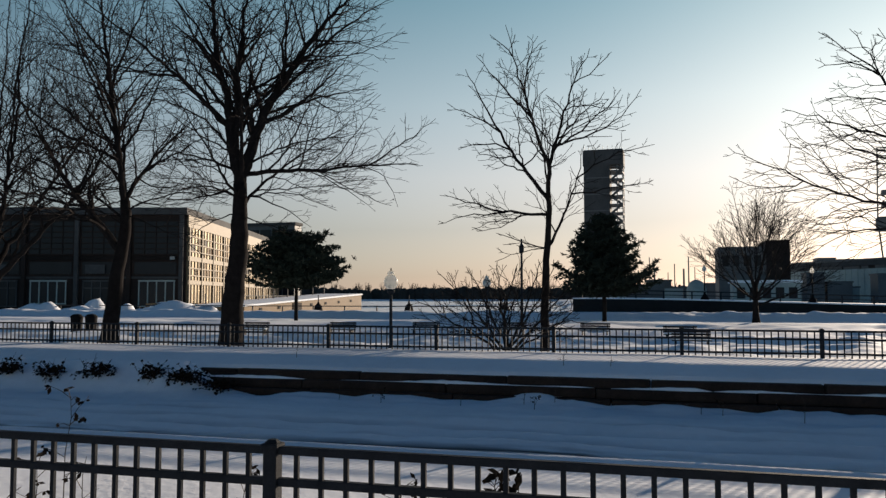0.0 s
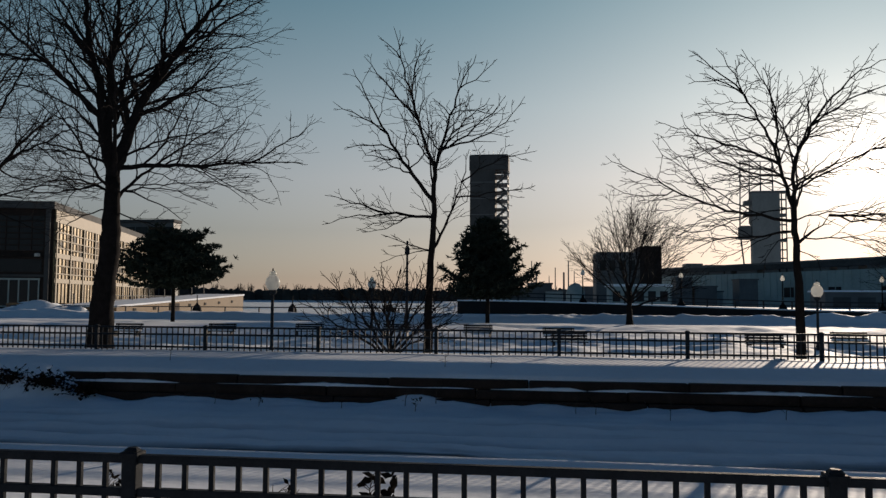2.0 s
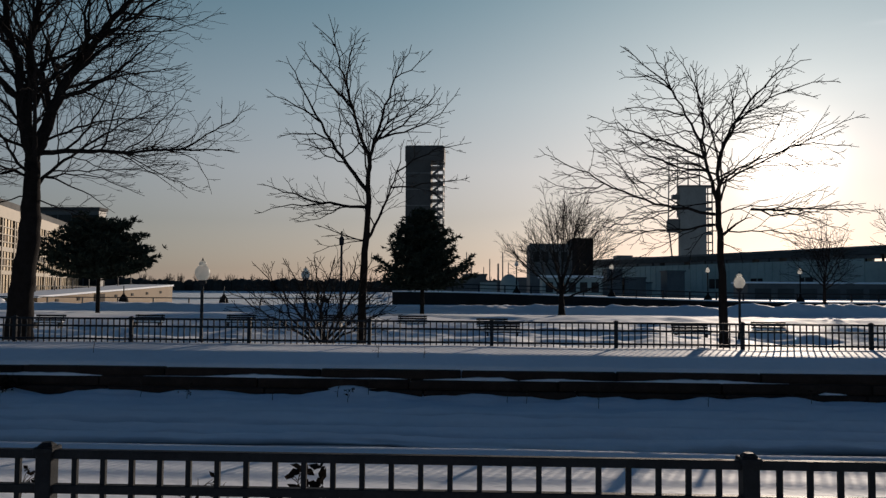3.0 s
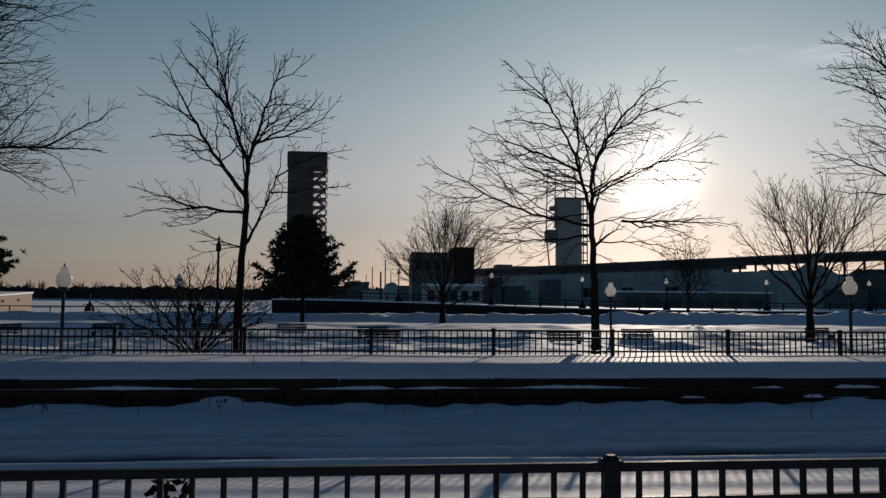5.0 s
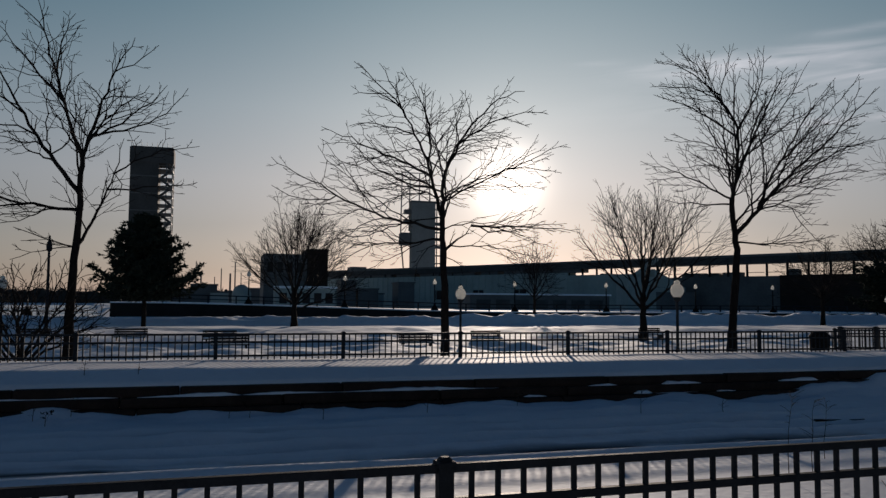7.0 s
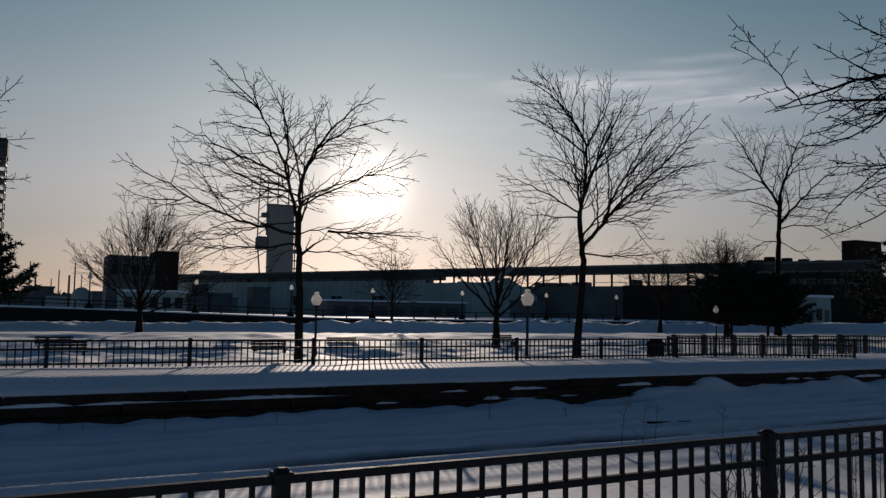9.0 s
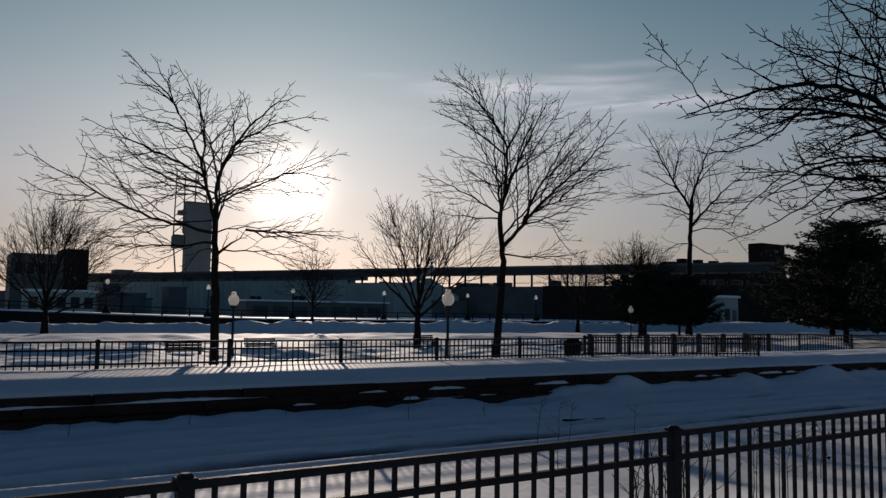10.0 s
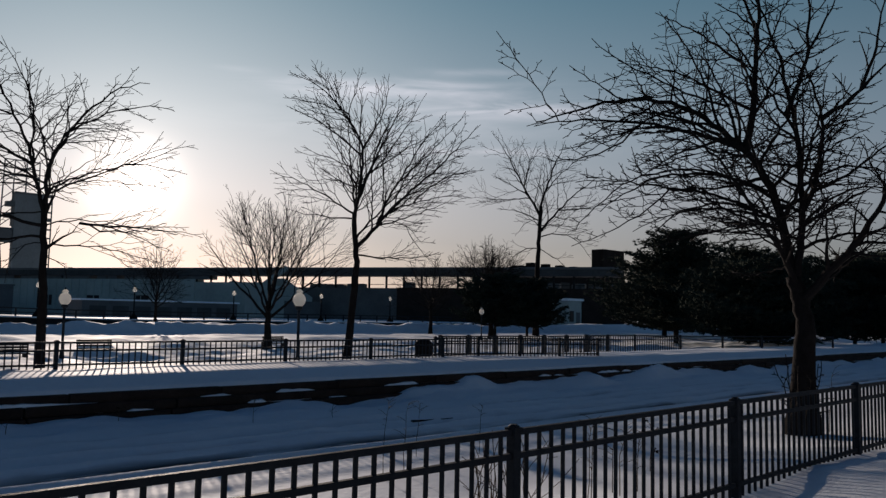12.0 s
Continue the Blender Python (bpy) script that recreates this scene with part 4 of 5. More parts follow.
first = bench()
first.matrix_basis = Matrix.Translation((-18.9, 33.6, -0.36)) @ Matrix.Scale(0.8, 4)
for x, y, turn in ((-14.9, 34.7, 0), (-11.0, 35.7, 4), (-7.0, 36.6, -3), (-3.1, 36.4, 0), (0.6, 33.7, 5), (7.9, 29.6, 0), (11.8, 32.4, -4), (0.9, 29.4, 3), (21.7, 35.2, 8)):
    copy_thing(first, Matrix.Translation((x, y, -0.36)) @ Matrix.Rotation(radians(turn), 4, "Z"))


def bin_can(at, label):
    t = thing("litter_bin", at, label, "litter bin", group="litter bins")
    part("body", Shape().lathe([(0.25, -0.2), (0.27, 0.1), (0.29, 0.72), (0.30, 0.76)], 16), MATTE_BLACK, t, smooth=True)
    part("lid", Shape().lathe([(0.31, 0.75), (0.31, 0.80), (0.20, 0.90), (0.05, 0.93)], 16), MATTE_BLACK, t, smooth=True)


bin_can((-28.6, 33.0, -0.25), "dark round litter bin in the snowy park")
bin_can((-27.9, 33.2, -0.25), "dark round litter bin in the snowy park")
bin_can((17.9, 19.6, -0.18), "dark round litter bin at the end of the fence")


def tall_pole():
    t = thing("utility_pole", (-8.0, 45.0, -0.3), "thin dark pole with a small head", "pole")
    part("pole", Shape().lathe([(0.10, -0.2), (0.08, 2.0), (0.055, 5.2)], 10), BLACK_METAL, t, smooth=True)
    part("head", Shape().lathe([(0.05, 4.35), (0.14, 4.42), (0.15, 4.75), (0.08, 4.9)], 10), BLACK_METAL, t)


tall_pole()


def basin_railing():
    t = thing("railing", (0, 65.6, -0.1), "low dark railing along the frozen basin", "railing")
    for k in range(18):
        part("post", Shape().box(-62 + k * 3.1, -61.9 + k * 3.1, -0.05, 0.05, -0.2, 0.78), BLACK_METAL, t)
    part("handrail", Shape().box(-62, -9.2, -0.04, 0.04, 0.74, 0.82), BLACK_METAL, t)


basin_railing()

bare_tree((-4.0, 20.1, -0.1), "bare many-stemmed shrub beside the slender tree", [(0, 0, -0.2), (0, 0, 0.05), (0.02, 0, 0.18)], 0.12, [
    (0.1, 34, 42, 180, 2.9, 0.045), (0.1, 10, 14, 150, 2.6, 0.05), (0.1, 22, 12, 10, 2.7, 0.045), (0.1, 48, 30, 5, 2.9, 0.045), (0.1, 54, 58, 185, 2.9, 0.04), (0.1, 25, 34, 270, 2.3, 0.035), (0.1, 30, 34, 80, 2.3, 0.035), (0.1, 18, 30, 178, 2.7, 0.045),
    (0.1, 42, 18, 340, 2.8, 0.04), (0.1, 44, 24, 176, 2.8, 0.04), (0.1, 64, 40, 0, 2.5, 0.035), (0.1, 2, 8, 40, 2.6, 0.045)], 71, dict(levels=3, turn=10, chance=(0.9, 0.75, 0.45), kink=0.26, wander=0.1, tip=0.007), "bare_shrub", "shrub")


def weed(x, y, h, seed, leafy=True, lean=0.1, lush=1.0):
    """A dry winter weed: stalk, side twigs, curled leaves."""
    rng = random.Random(seed)
    z = float(ground_z(x, y))
    t = thing("dry_weed", (x, y, z - 0.03), "dry brown weed stalk standing in the snow", "weed")
    s, leaves = Shape(), Shape()
    pts = [Vector((lean * h * f * f * rng.uniform(0.6, 1.2), rng.gauss(0, 0.01), h * f)) for f in (0, 0.3, 0.6, 0.85, 1)]
    s.tube(pts, [0.006, 0.005, 0.004, 0.003, 0.002], 4)
    for k in range(int((4 + h * 9) * lush)):
        f = rng.uniform(0.25, 1)
        i = min(3, int(f * 4))
        p = pts[i].lerp(pts[i + 1], f * 4 - i if f < 1 else 1)
        a = rng.uniform(0, 6.3)
        q = p + Vector((math.cos(a), math.sin(a), rng.uniform(0.1, 0.9))) * rng.uniform(0.04, 0.15)
        s.tube([p, (p + q) / 2 + Vector((0, 0, 0.01)), q], [0.003, 0.0025, 0.0015], 3)
        if leafy:
            for c in range(3):
                e = Vector((rng.gauss(0, 1), rng.gauss(0, 1), rng.gauss(-0.4, 0.8))).normalized() * rng.uniform(0.03, 0.07) * lush
                w = e.orthogonal().normalized() * 0.014 * lush
                n = len(leaves.v)
                leaves.v += [tuple(q), tuple(q + e * 0.5 + w), tuple(q + e), tuple(q + e * 0.5 - w)]
                leaves.f.append((n, n + 1, n + 2, n + 3))
    tagged(part("stalk", s, STALK, t), kind="stuff")
    if leafy:
        part("leaves", leaves, DEAD_LEAF, t, "curled brown leaves")


NEAR_WEEDS = ((-3.98, 4.5, 0.76, True), (-1.1, 5.0, 0.46, True), (-1.0, 5.05, 0.34, True), (-1.6, 5.0, 0.30, False), (-4.2, 4.5, 0.35, True), (-4.0, 4.7, 0.3, False), (-1.75, 5.0, 0.34, True), (-2.9, 5.0, 0.28, True), (-0.55, 4.9, 0.25, True),
        (6.2, 7.2, 0.72, False), (6.6, 7.3, 0.66, False), (7.6, 8.2, 0.75, False), (8.4, 7.8, 0.5, False), (6.3, 4.4, 0.5, False), (6.5, 4.5, 0.55, False), (6.8, 4.4, 0.45, False), (6.95, 4.6, 0.5, False), (7.1, 4.4, 0.4, False), (8.6, 5.2, 0.35, True), (13.1, 5.4, 0.95, False), (13.3, 5.3, 0.8, False), (14.2, 5.3, 0.9, False))
WALL_WEEDS = ((-1.73, 12.7, 0.34, False), (-2.2, 12.5, 0.28, False), (-2.0, 12.3, 0.2, True), (0.5, 12.5, 0.3, False), (0.8, 12.4, 0.2, True), (-6.8, 13.7, 0.36, False), (-1.7, 13.6, 0.3, False), (-0.9, 13.6, 0.22, False), (3.6, 12.4, 0.25, False), (5.2, 12.5, 0.2, True), (-5.4, 12.5, 0.26, False), (-4.6, 12.4, 0.18, True), (-3.2, 12.3, 0.24, False), (1.9, 12.3, 0.3, False), (7.2, 11.9, 0.42, False), (8.6, 11.6, 0.38, False))
for k, (x, y, h, leafy) in enumerate(NEAR_WEEDS + WALL_WEEDS):
    weed(x, y, h + (0.2 if y < 8 else 0), 100 + k, leafy, 0.25 if k > 18 and k < 22 else 0.08, 1.7 if k in (1, 2) else 1.0)


def fallen_branch(x, y, turn):
    """A dark stick lying on the snow."""
    t = thing("fallen_branch", (x, y, float(ground_z(x, y)) + 0.015), "dark fallen branch lying on the snow", "branch", turn=radians(turn))
    st = dict(STYLE, levels=1, kink=0.1, lift=0.0, wander=0.03, tip=0.008, flat=0.1, droop=0.0, chance=(0.25, 0.2))
    s = Shape()
    grow(s, random.Random(77), Vector((0, 0, 0)), Vector((1, 0, 0.01)), 0.85, 0.022, 0, st, Vector((1, 0, 0.02)))
    part("stick", s, BARK, t)


fallen_branch(9.55, 10.55, -2)


def stem_clump(x, y, seed):
    """A clump of thin leafless stems."""
    rng = random.Random(seed)
    t = thing("bare_shrub", (x, y, float(ground_z(x, y)) - 0.03), "low clump of thin leafless stems behind the fence", "shrub")
    st = dict(STYLE, levels=1, kink=0.12, lift=0.02, wander=0.05, tip=0.003, least=0.08, chance=(0.3, 0.2), seg=(0.1, 0.08))
    s = Shape()
    for k in range(22):
        a = heading(rng.uniform(4, 34), rng.uniform(0, 360))
        grow(s, rng, Vector((rng.gauss(0, 0.16), rng.gauss(0, 0.1), 0)), a, rng.uniform(0.35, 0.8), 0.006, 0, st)
    tagged(part("stems", s, STALK, t), kind="stuff")


stem_clump(5.75, 4.9, 301)


def wall_bush(x, w, seed):
    rng = random.Random(seed)
    y = 12.6
    t = thing("dead_bush", (x, y, float(ground_z(x, y)) + 0.02), "dead tangled bush hanging over the timber wall", "bush")
    s, leaves = Shape(), Shape()
    for k in range(int(150 * w) + 20):
        p = Vector((rng.gauss(0, w * 0.35), rng.uniform(-0.12, 0.15), rng.uniform(-0.02, 0.12)))
        d = Vector((rng.gauss(0, 1), rng.gauss(-0.3, 0.5), rng.gauss(0.1, 0.6))).normalized()
        n = rng.uniform(0.1, 0.32)
        q = p + d * n
        s.tube([p, p.lerp(q, 0.5) + Vector((0, 0, 0.02)), q], [0.006, 0.005, 0.002], 3)
        for c in range(3):
            e = Vector((rng.gauss(0, 1), rng.gauss(0, 1), rng.gauss(0, 1))).normalized() * rng.uniform(0.03, 0.08)
            o = p.lerp(q, rng.random())
            v = e.orthogonal().normalized() * 0.028
            m = len(leaves.v)
            leaves.v += [tuple(o), tuple(o + e * 0.5 + v), tuple(o + e), tuple(o + e * 0.5 - v)]
            leaves.f.append((m, m + 1, m + 2, m + 3))
    part("tangle", s, DEAD_LEAF, t)
    part("leaves", leaves, DEAD_LEAF, t, "dead brown leaves")


for k, (x, w) in enumerate(((-10.4, 0.42), (-11.5, 0.34), (-8.5, 0.6), (-12.5, 0.4), (-9.2, 0.3), (-7.8, 0.3), (-14.2, 0.5))):
    wall_bush(x, w, 200 + k)


# ---- distance ----
def tower():
    t = thing("concrete_tower", (-19.2, 266.0, -0.62), "tall weathered concrete tower with an outside steel stair", "tower")
    part("shaft", Shape().box(-4.7, 1.5, 0, 7, -1, 33.5), DARK_CONCRETE, t)
    part("crown_block", Shape().soft_box(-4.9, 4.75, -0.2, 7.2, 33.2, 37.0, 0.3), DARK_CONCRETE, t)
    for k in range(15):
        z = 3.0 + k * 2.05
        part("landing", Shape().box(1.5, 4.5, 0.3, 6.5, z, z + 0.25), HAZED_DARK_CLAD, t)
        a, b = (1.9, 4.2) if k % 2 else (4.2, 1.9)
        part("stair_flight", Shape().tube([(a, 1.0, z + 0.2), (b, 1.0, z + 2.05)], [0.28, 0.28], 4), HAZED_DARK_CLAD, t)
        part("guard_rail", Shape().box(1.5, 4.5, 0.3, 0.4, z + 1.0, z + 1.12), HAZED_DARK_CLAD, t)
    t.scale = (1.4, 1.4, 1.4)
    for k in range(7):
        part("panel_band", Shape().box(-4.72, 1.4, -0.06, 0.2, 6.0 + k * 4.0, 6.25 + k * 4.0), HAZED_DARK_CLAD, t)
    for k in range(9):
        part("roof_rail", Shape().box(-4.6 + k * 1.12, -4.52 + k * 1.12, 0.0, 0.1, 36.9, 37.9), HAZED_DARK_CLAD, t)
    for x, y in ((4.5, 0.4), (4.5, 6.4), (3.2, 0.4)):
        part("column", Shape().box(x - 0.12, x + 0.12, y - 0.12, y + 0.12, -1, 33.5), HAZED_DARK_CLAD, t)


tower()


def tower_two():
    t = thing("hoist_tower", (69.2, 260.0, 0), "grey hoist tower with a rusty steel lattice on top", "tower")
    part("shaft", Shape().box(-3.3, 5.2, 0, 3, -1, 36.0), HOIST, t)
    part("roof", Shape().box(-3.6, 7.6, -0.3, 3.3, 36.0, 36.6), HAZED_DARK_CLAD, t)
    part("hood", Shape().soft_box(-7.4, -3.0, 0.4, 2.6, 21.0, 25.5, 0.6), HAZED_DARK_CLAD, t)
    for z in (28.5, 32.0):
        part("bracket", Shape().box(-5.6, -3.2, 0.4, 2.6, z, z + 1.5), HAZED_DARK_CLAD, t)
    # lattice mast over the roof and down the near corner
    for x, z0 in ((-7.0, 8.0), (-4.0, 26.0), (-0.4, 36.0), (3.4, 36.0)):
        part("lattice_post", Shape().tube([(x + (1.6 if z0 < 10 else 0), 1, z0), (x, 1, 24), (x * 0.94, 1, 46.5)] if z0 < 24 else [(x, 1, z0), (x * 0.94, 1, 46.5)], [0.26, 0.24, 0.18] if z0 < 24 else [0.24, 0.18], 4), HAZED_DARK_CLAD, t)
    xs = (-6.8, -3.9, -0.4, 3.3)
    for k in range(4):
        z = 36.8 + k * 2.4
        part("lattice_ring", Shape().box(-6.9, 3.4, 0.9, 1.1, z + 2.2, z + 2.5), HAZED_DARK_CLAD, t)
        for j in range(3):
            a, b = (xs[j], xs[j + 1]) if (j + k) % 2 else (xs[j + 1], xs[j])
            part("lattice_brace", Shape().tube([(a, 1, z), (b, 1, z + 2.4)], [0.13, 0.13], 4), HAZED_DARK_CLAD, t)
    for k in range(4):
        z = 26.0 + k * 2.7
        part("lattice_brace", Shape().tube([(-6.9, 1, z), (-4.0, 1, z + 2.6)], [0.13, 0.13], 4), HAZED_DARK_CLAD, t)
    # ladder bay beside the shaft
    for x in (5.9, 7.3):
        part("ladder_post", Shape().box(x - 0.16, x + 0.16, 0.6, 1.0, 2, 36), HAZED_DARK_CLAD, t)
    for k in range(12):
        z = 4 + k * 2.7
        part("ladder_landing", Shape().box(5.2, 7.4, 0.4, 2.2, z, z + (1.0 if k % 3 == 0 else 0.35)), HAZED_DARK_CLAD, t)


tower_two()


def left_building():
    b = thing("harbour_building", (-54.2, 80.0, 0.3), "long dark brick and glass harbour building with a sunlit glazed end", "building", turn=radians(17))
    rng = random.Random(31)
    part("wall", Shape().box(-75, 0, 0, 57, -1.5, 10.9), BRICK, b)
    part("roof", Shape().box(-75.6, 0.25, -0.6, 57.2, 10.9, 11.7), DARK_CONCRETE, b, "grey concrete roof fascia")
    part("floor_band", Shape().box(-75, -0.3, -0.18, 0.1, 5.55, 5.95), SOOT_BRICK, b)
    part("sill_band", Shape().box(-75, -0.3, -0.12, 0.1, 3.35, 3.6), DARK_CONCRETE, b)
    for k in range(12):
        x = -0.45 - k * 6.1
        part("pilaster", Shape().soft_box(x - 0.24, x + 0.24, -0.42, 0.0, -1, 10.88, 0.04), DARK_CONCRETE if k % 2 == 0 else BRICK, b, "grey concrete pilaster" if k % 2 == 0 else "")
        # upper storey: dark glazing behind louvre bars
        w = part("window", Shape().box(x - 5.7, x - 0.4, -0.05, 0.2, 6.2, 10.2), GLASS, b)
        fr = Shape()
        for j in range(5):
            xx = x - 5.7 + j * 5.3 / 4
            fr.box(xx - 0.06, xx + 0.06, -0.13, -0.04, 6.2, 10.2)
        for j in range(7):
            z = 6.2 + j * 0.66
            fr.box(x - 5.7, x - 0.4, -0.17, -0.06, z - 0.05, z + 0.07)
        part("louvre", fr, BRICK, w)
        # ground floor: pale framed shop windows under a dark strip
        part("window", Shape().box(x - 5.5, x - 0.6, -0.05, 0.2, 3.9, 5.3), GLASS, b)
        low = 0.5 if k % 3 else 0.2
        x0, x1 = (x - 5.3, x - 1.2) if k % 3 else (x - 4.9, x - 0.8)
        w = part("window", Shape().box(x0, x1, -0.06, 0.2, low, 3.1), GLASS, b)
        fr = Shape()
        for j in range(5):
            xx = x0 + (x1 - x0) * j / 4
            fr.box(xx - 0.07, xx + 0.07, -0.15, -0.05, low, 3.1)
        fr.box(x0 - 0.1, x1 + 0.1, -0.15, -0.05, 3.0, 3.2)
        fr.box(x0 - 0.1, x1 + 0.1, -0.15, -0.05, low - 0.15, low)
        if k % 2:
            fr.box(x0, x1, -0.14, -0.05, 2.2, 2.32)
        part("window_frame", fr, DARK_CONCRETE if k % 2 else HAZED_CLAD, w, "pale painted window frame")
    for x in (-11.6, -23.0):
        part("sign_board", Shape().box(x, x + 2.3, -0.3, -0.12, 3.95, 5.0), DARK_CONCRETE, b, "pale blank sign board")
    part("wall_lamp", Shape().soft_box(-1.7, -1.2, -0.55, -0.1, 5.6, 5.95, 0.05), GLOBE, b, "white wall lamp")
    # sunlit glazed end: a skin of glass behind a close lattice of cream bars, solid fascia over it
    part("end_wall", Shape().box(0.0, 0.12, 0.3, 56.7, -1.4, 10.8), SUN_GLASS, b, "glazed end wall with the low sun's warmth put into its colour")
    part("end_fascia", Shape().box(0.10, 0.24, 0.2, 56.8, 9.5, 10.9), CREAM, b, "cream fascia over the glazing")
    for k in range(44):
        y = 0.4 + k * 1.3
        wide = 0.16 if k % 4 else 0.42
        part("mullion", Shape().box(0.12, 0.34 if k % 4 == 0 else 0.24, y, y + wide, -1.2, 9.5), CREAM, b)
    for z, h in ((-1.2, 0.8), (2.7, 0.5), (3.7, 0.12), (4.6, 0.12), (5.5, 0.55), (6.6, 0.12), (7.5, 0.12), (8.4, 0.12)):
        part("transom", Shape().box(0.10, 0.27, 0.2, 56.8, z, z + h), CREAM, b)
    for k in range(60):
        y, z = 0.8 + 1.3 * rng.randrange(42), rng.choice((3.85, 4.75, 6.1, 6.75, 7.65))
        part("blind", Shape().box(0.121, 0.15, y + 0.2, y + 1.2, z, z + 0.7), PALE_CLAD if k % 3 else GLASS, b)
    # terrace along the end, with its rail
    ter = thing("terrace", (-54.2, 80.0, 0.3), "raised terrace with a dark railing along the glazed end", "terrace", turn=radians(17))
    part("deck", Shape().box(0.3, 5.0, 4, 50, -1.5, 0.2), PALE_CLAD, ter)
    part("deck_snow", Shape().soft_box(0.3, 5.1, 3.9, 50, 0.2, 0.34, 0.04), SNOW, ter, "snow on the deck")
    for k in range(24):
        part("rail_post", Shape().box(4.85, 4.95, 4 + k * 2.0, 4.1 + k * 2.0, 0.3, 1.35), BLACK_METAL, ter)
    for z in (0.8, 1.3):
        part("handrail", Shape().box(4.86, 4.94, 4, 50, z, z + 0.09), BLACK_METAL, ter)
    c = thing("office_block", (-92.0, 150.0, 0.3), "dark glazed office block with ribbon windows", "building")
    part("wall", Shape().box(0, 16.8, 0, 3, -1, 16.4), HAZED_DARK_CLAD, c)
    part("roof", Shape().box(-0.4, 17.1, -0.4, 3.2, 16.4, 17.0), DARK_CONCRETE, c)
    for k in range(4):
        for j in range(6):
            part("window", Shape().box(0.4 + j * 2.75, 2.9 + j * 2.75, -0.06, 0.2, 1.6 + k * 3.7, 4.4 + k * 3.7), GLASS, c)
    part("sign_lamp", Shape().soft_box(13.4, 14.6, -0.35, -0.06, 11.6, 12.5, 0.05), GLOBE, c, "small white sign on the wall")
    r = thing("loading_ramp", (-47.5, 70.0, 0.0), "low walled ramp heaped with snow", "ramp")
    part("ramp_wall", Shape().box(-4.6, 1.6, 0, 3.0, -1, 0.85), PALE_CLAD, r)
    heap = Shape()
    for i in range(13):
        for j in range(7):
            u, v = i / 12, j / 6
            heap.v.append((-4.8 + 7.4 * u, -1.0 + 4.4 * v, -0.2 + (1.25 * math.sin(math.pi * min(1, 0.18 + u)) ** 0.8 + rng.uniform(-0.07, 0.07)) * math.sin(math.pi * v) ** 0.6))
    heap.f = [(i * 7 + j, (i + 1) * 7 + j, (i + 1) * 7 + j + 1, i * 7 + j + 1) for i in range(12) for j in range(6)]
    part("snow_heap", heap, SNOW, r, "ploughed snow heap", smooth=True)


left_building()


def pier():
    p = thing("pier", (-40.0, 69.0, 0), "low sandstone pier rising to its end, snow on its deck", "pier", kind="structure")

    def ramp(x0, x1, y0, y1, low0, low1, top0, top1):
        s = Shape().box(x0, x1, y0, y1, 0, 1)
        v = [list(c) for c in s.v]
        for c in v:
            far_end = c[1] == y1
            c[2] = (top1 if far_end else top0) if c[2] == 1 else (low1 if far_end else low0)
        s.v = [tuple(c) for c in v]
        return s

    part("pier_wall", ramp(-6, 0, 0, 31, -2, -2, 0.55, 1.75), PALE_CLAD, p)
    part("deck_snow", ramp(-6, 0.12, -0.1, 31.1, 0.55, 1.75, 0.72, 1.95), SNOW, p)
    part("gate", Shape().box(-0.05, 0.08, 10.5, 12.6, -1.0, 0.85), BRICK, p, "dark opening in the pier wall")
    for k in range(9):
        z = 0.72 + k * 0.14
        part("rail_post", Shape().box(-5.1, -5.0, 1 + k * 3.6, 1.1 + k * 3.6, z - 0.2, z + 1.1), BLACK_METAL, p)
    for k in range(7):
        part("drain", Shape().box(0.0, 0.06, 3 + k * 4.0, 3.5 + k * 4.0, 0.1 + k * 0.12, 0.4 + k * 0.12), QUAY, p)


pier()


def quay_z(x):
    """Top of the quay, which falls gently along its length."""
    return 1.28 - 0.85 * float(smooth_step(-9, 34, x))


def quay():
    q = thing("quay", (0, 0, 0), "dark stone quay wall with a snowy promenade on top", "quay", kind="structure")
    xs = [-9.2 + 2.2 * k for k in range(46)]

    def strip(y0, y1, low, high):
        """A slab whose top and underside follow the quay's fall."""
        s = Shape()
        for x in xs:
            z = quay_z(x)
            s.v += [(x, y0, -1.6 if low is None else z + low), (x, y0, z + high), (x, y1, z + high), (x, y1, -1.6 if low is None else z + low)]
        for k in range(len(xs) - 1):
            for j in range(4):
                a, b = 4 * k + j, 4 * k + (j + 1) % 4
                s.f.append((a, a + 4, b + 4, b))
        n = 4 * (len(xs) - 1)
        s.f += [(0, 1, 2, 3), (n + 3, n + 2, n + 1, n)]
        return s

    part("quay_wall", strip(82, 84, None, 0.0), QUAY, q)
    part("promenade_snow", strip(81.95, 112, 0.003, 0.12), SNOW, q)
    for k in range(34):
        x = -8.5 + k * 2.8
        z = quay_z(x)
        part("rail_post", Shape().box(x - 0.07, x + 0.07, 84.2, 84.34, z + 0.1, z + 0.95), BLACK_METAL, q)
    rail = [(x, 84.27, quay_z(x) + 0.9) for x in xs[:42]]
    part("handrail", Shape().tube(rail, [0.06] * len(rail), 5), BLACK_METAL, q)
    part("lower_rail", Shape().tube([(x, y, z - 0.4) for x, y, z in rail], [0.04] * len(rail), 5), BLACK_METAL, q)


quay()
tall = promenade_lamp()
tall.matrix_basis = Matrix.Translation((3.9, 83.2, quay_z(3.9) + 0.1))
for x in (13.9, 23.9, 33.4, 45.0, 57.2, 68.5):
    copy_thing(tall, Matrix.Translation((x, 83.2, quay_z(x) + 0.1)))


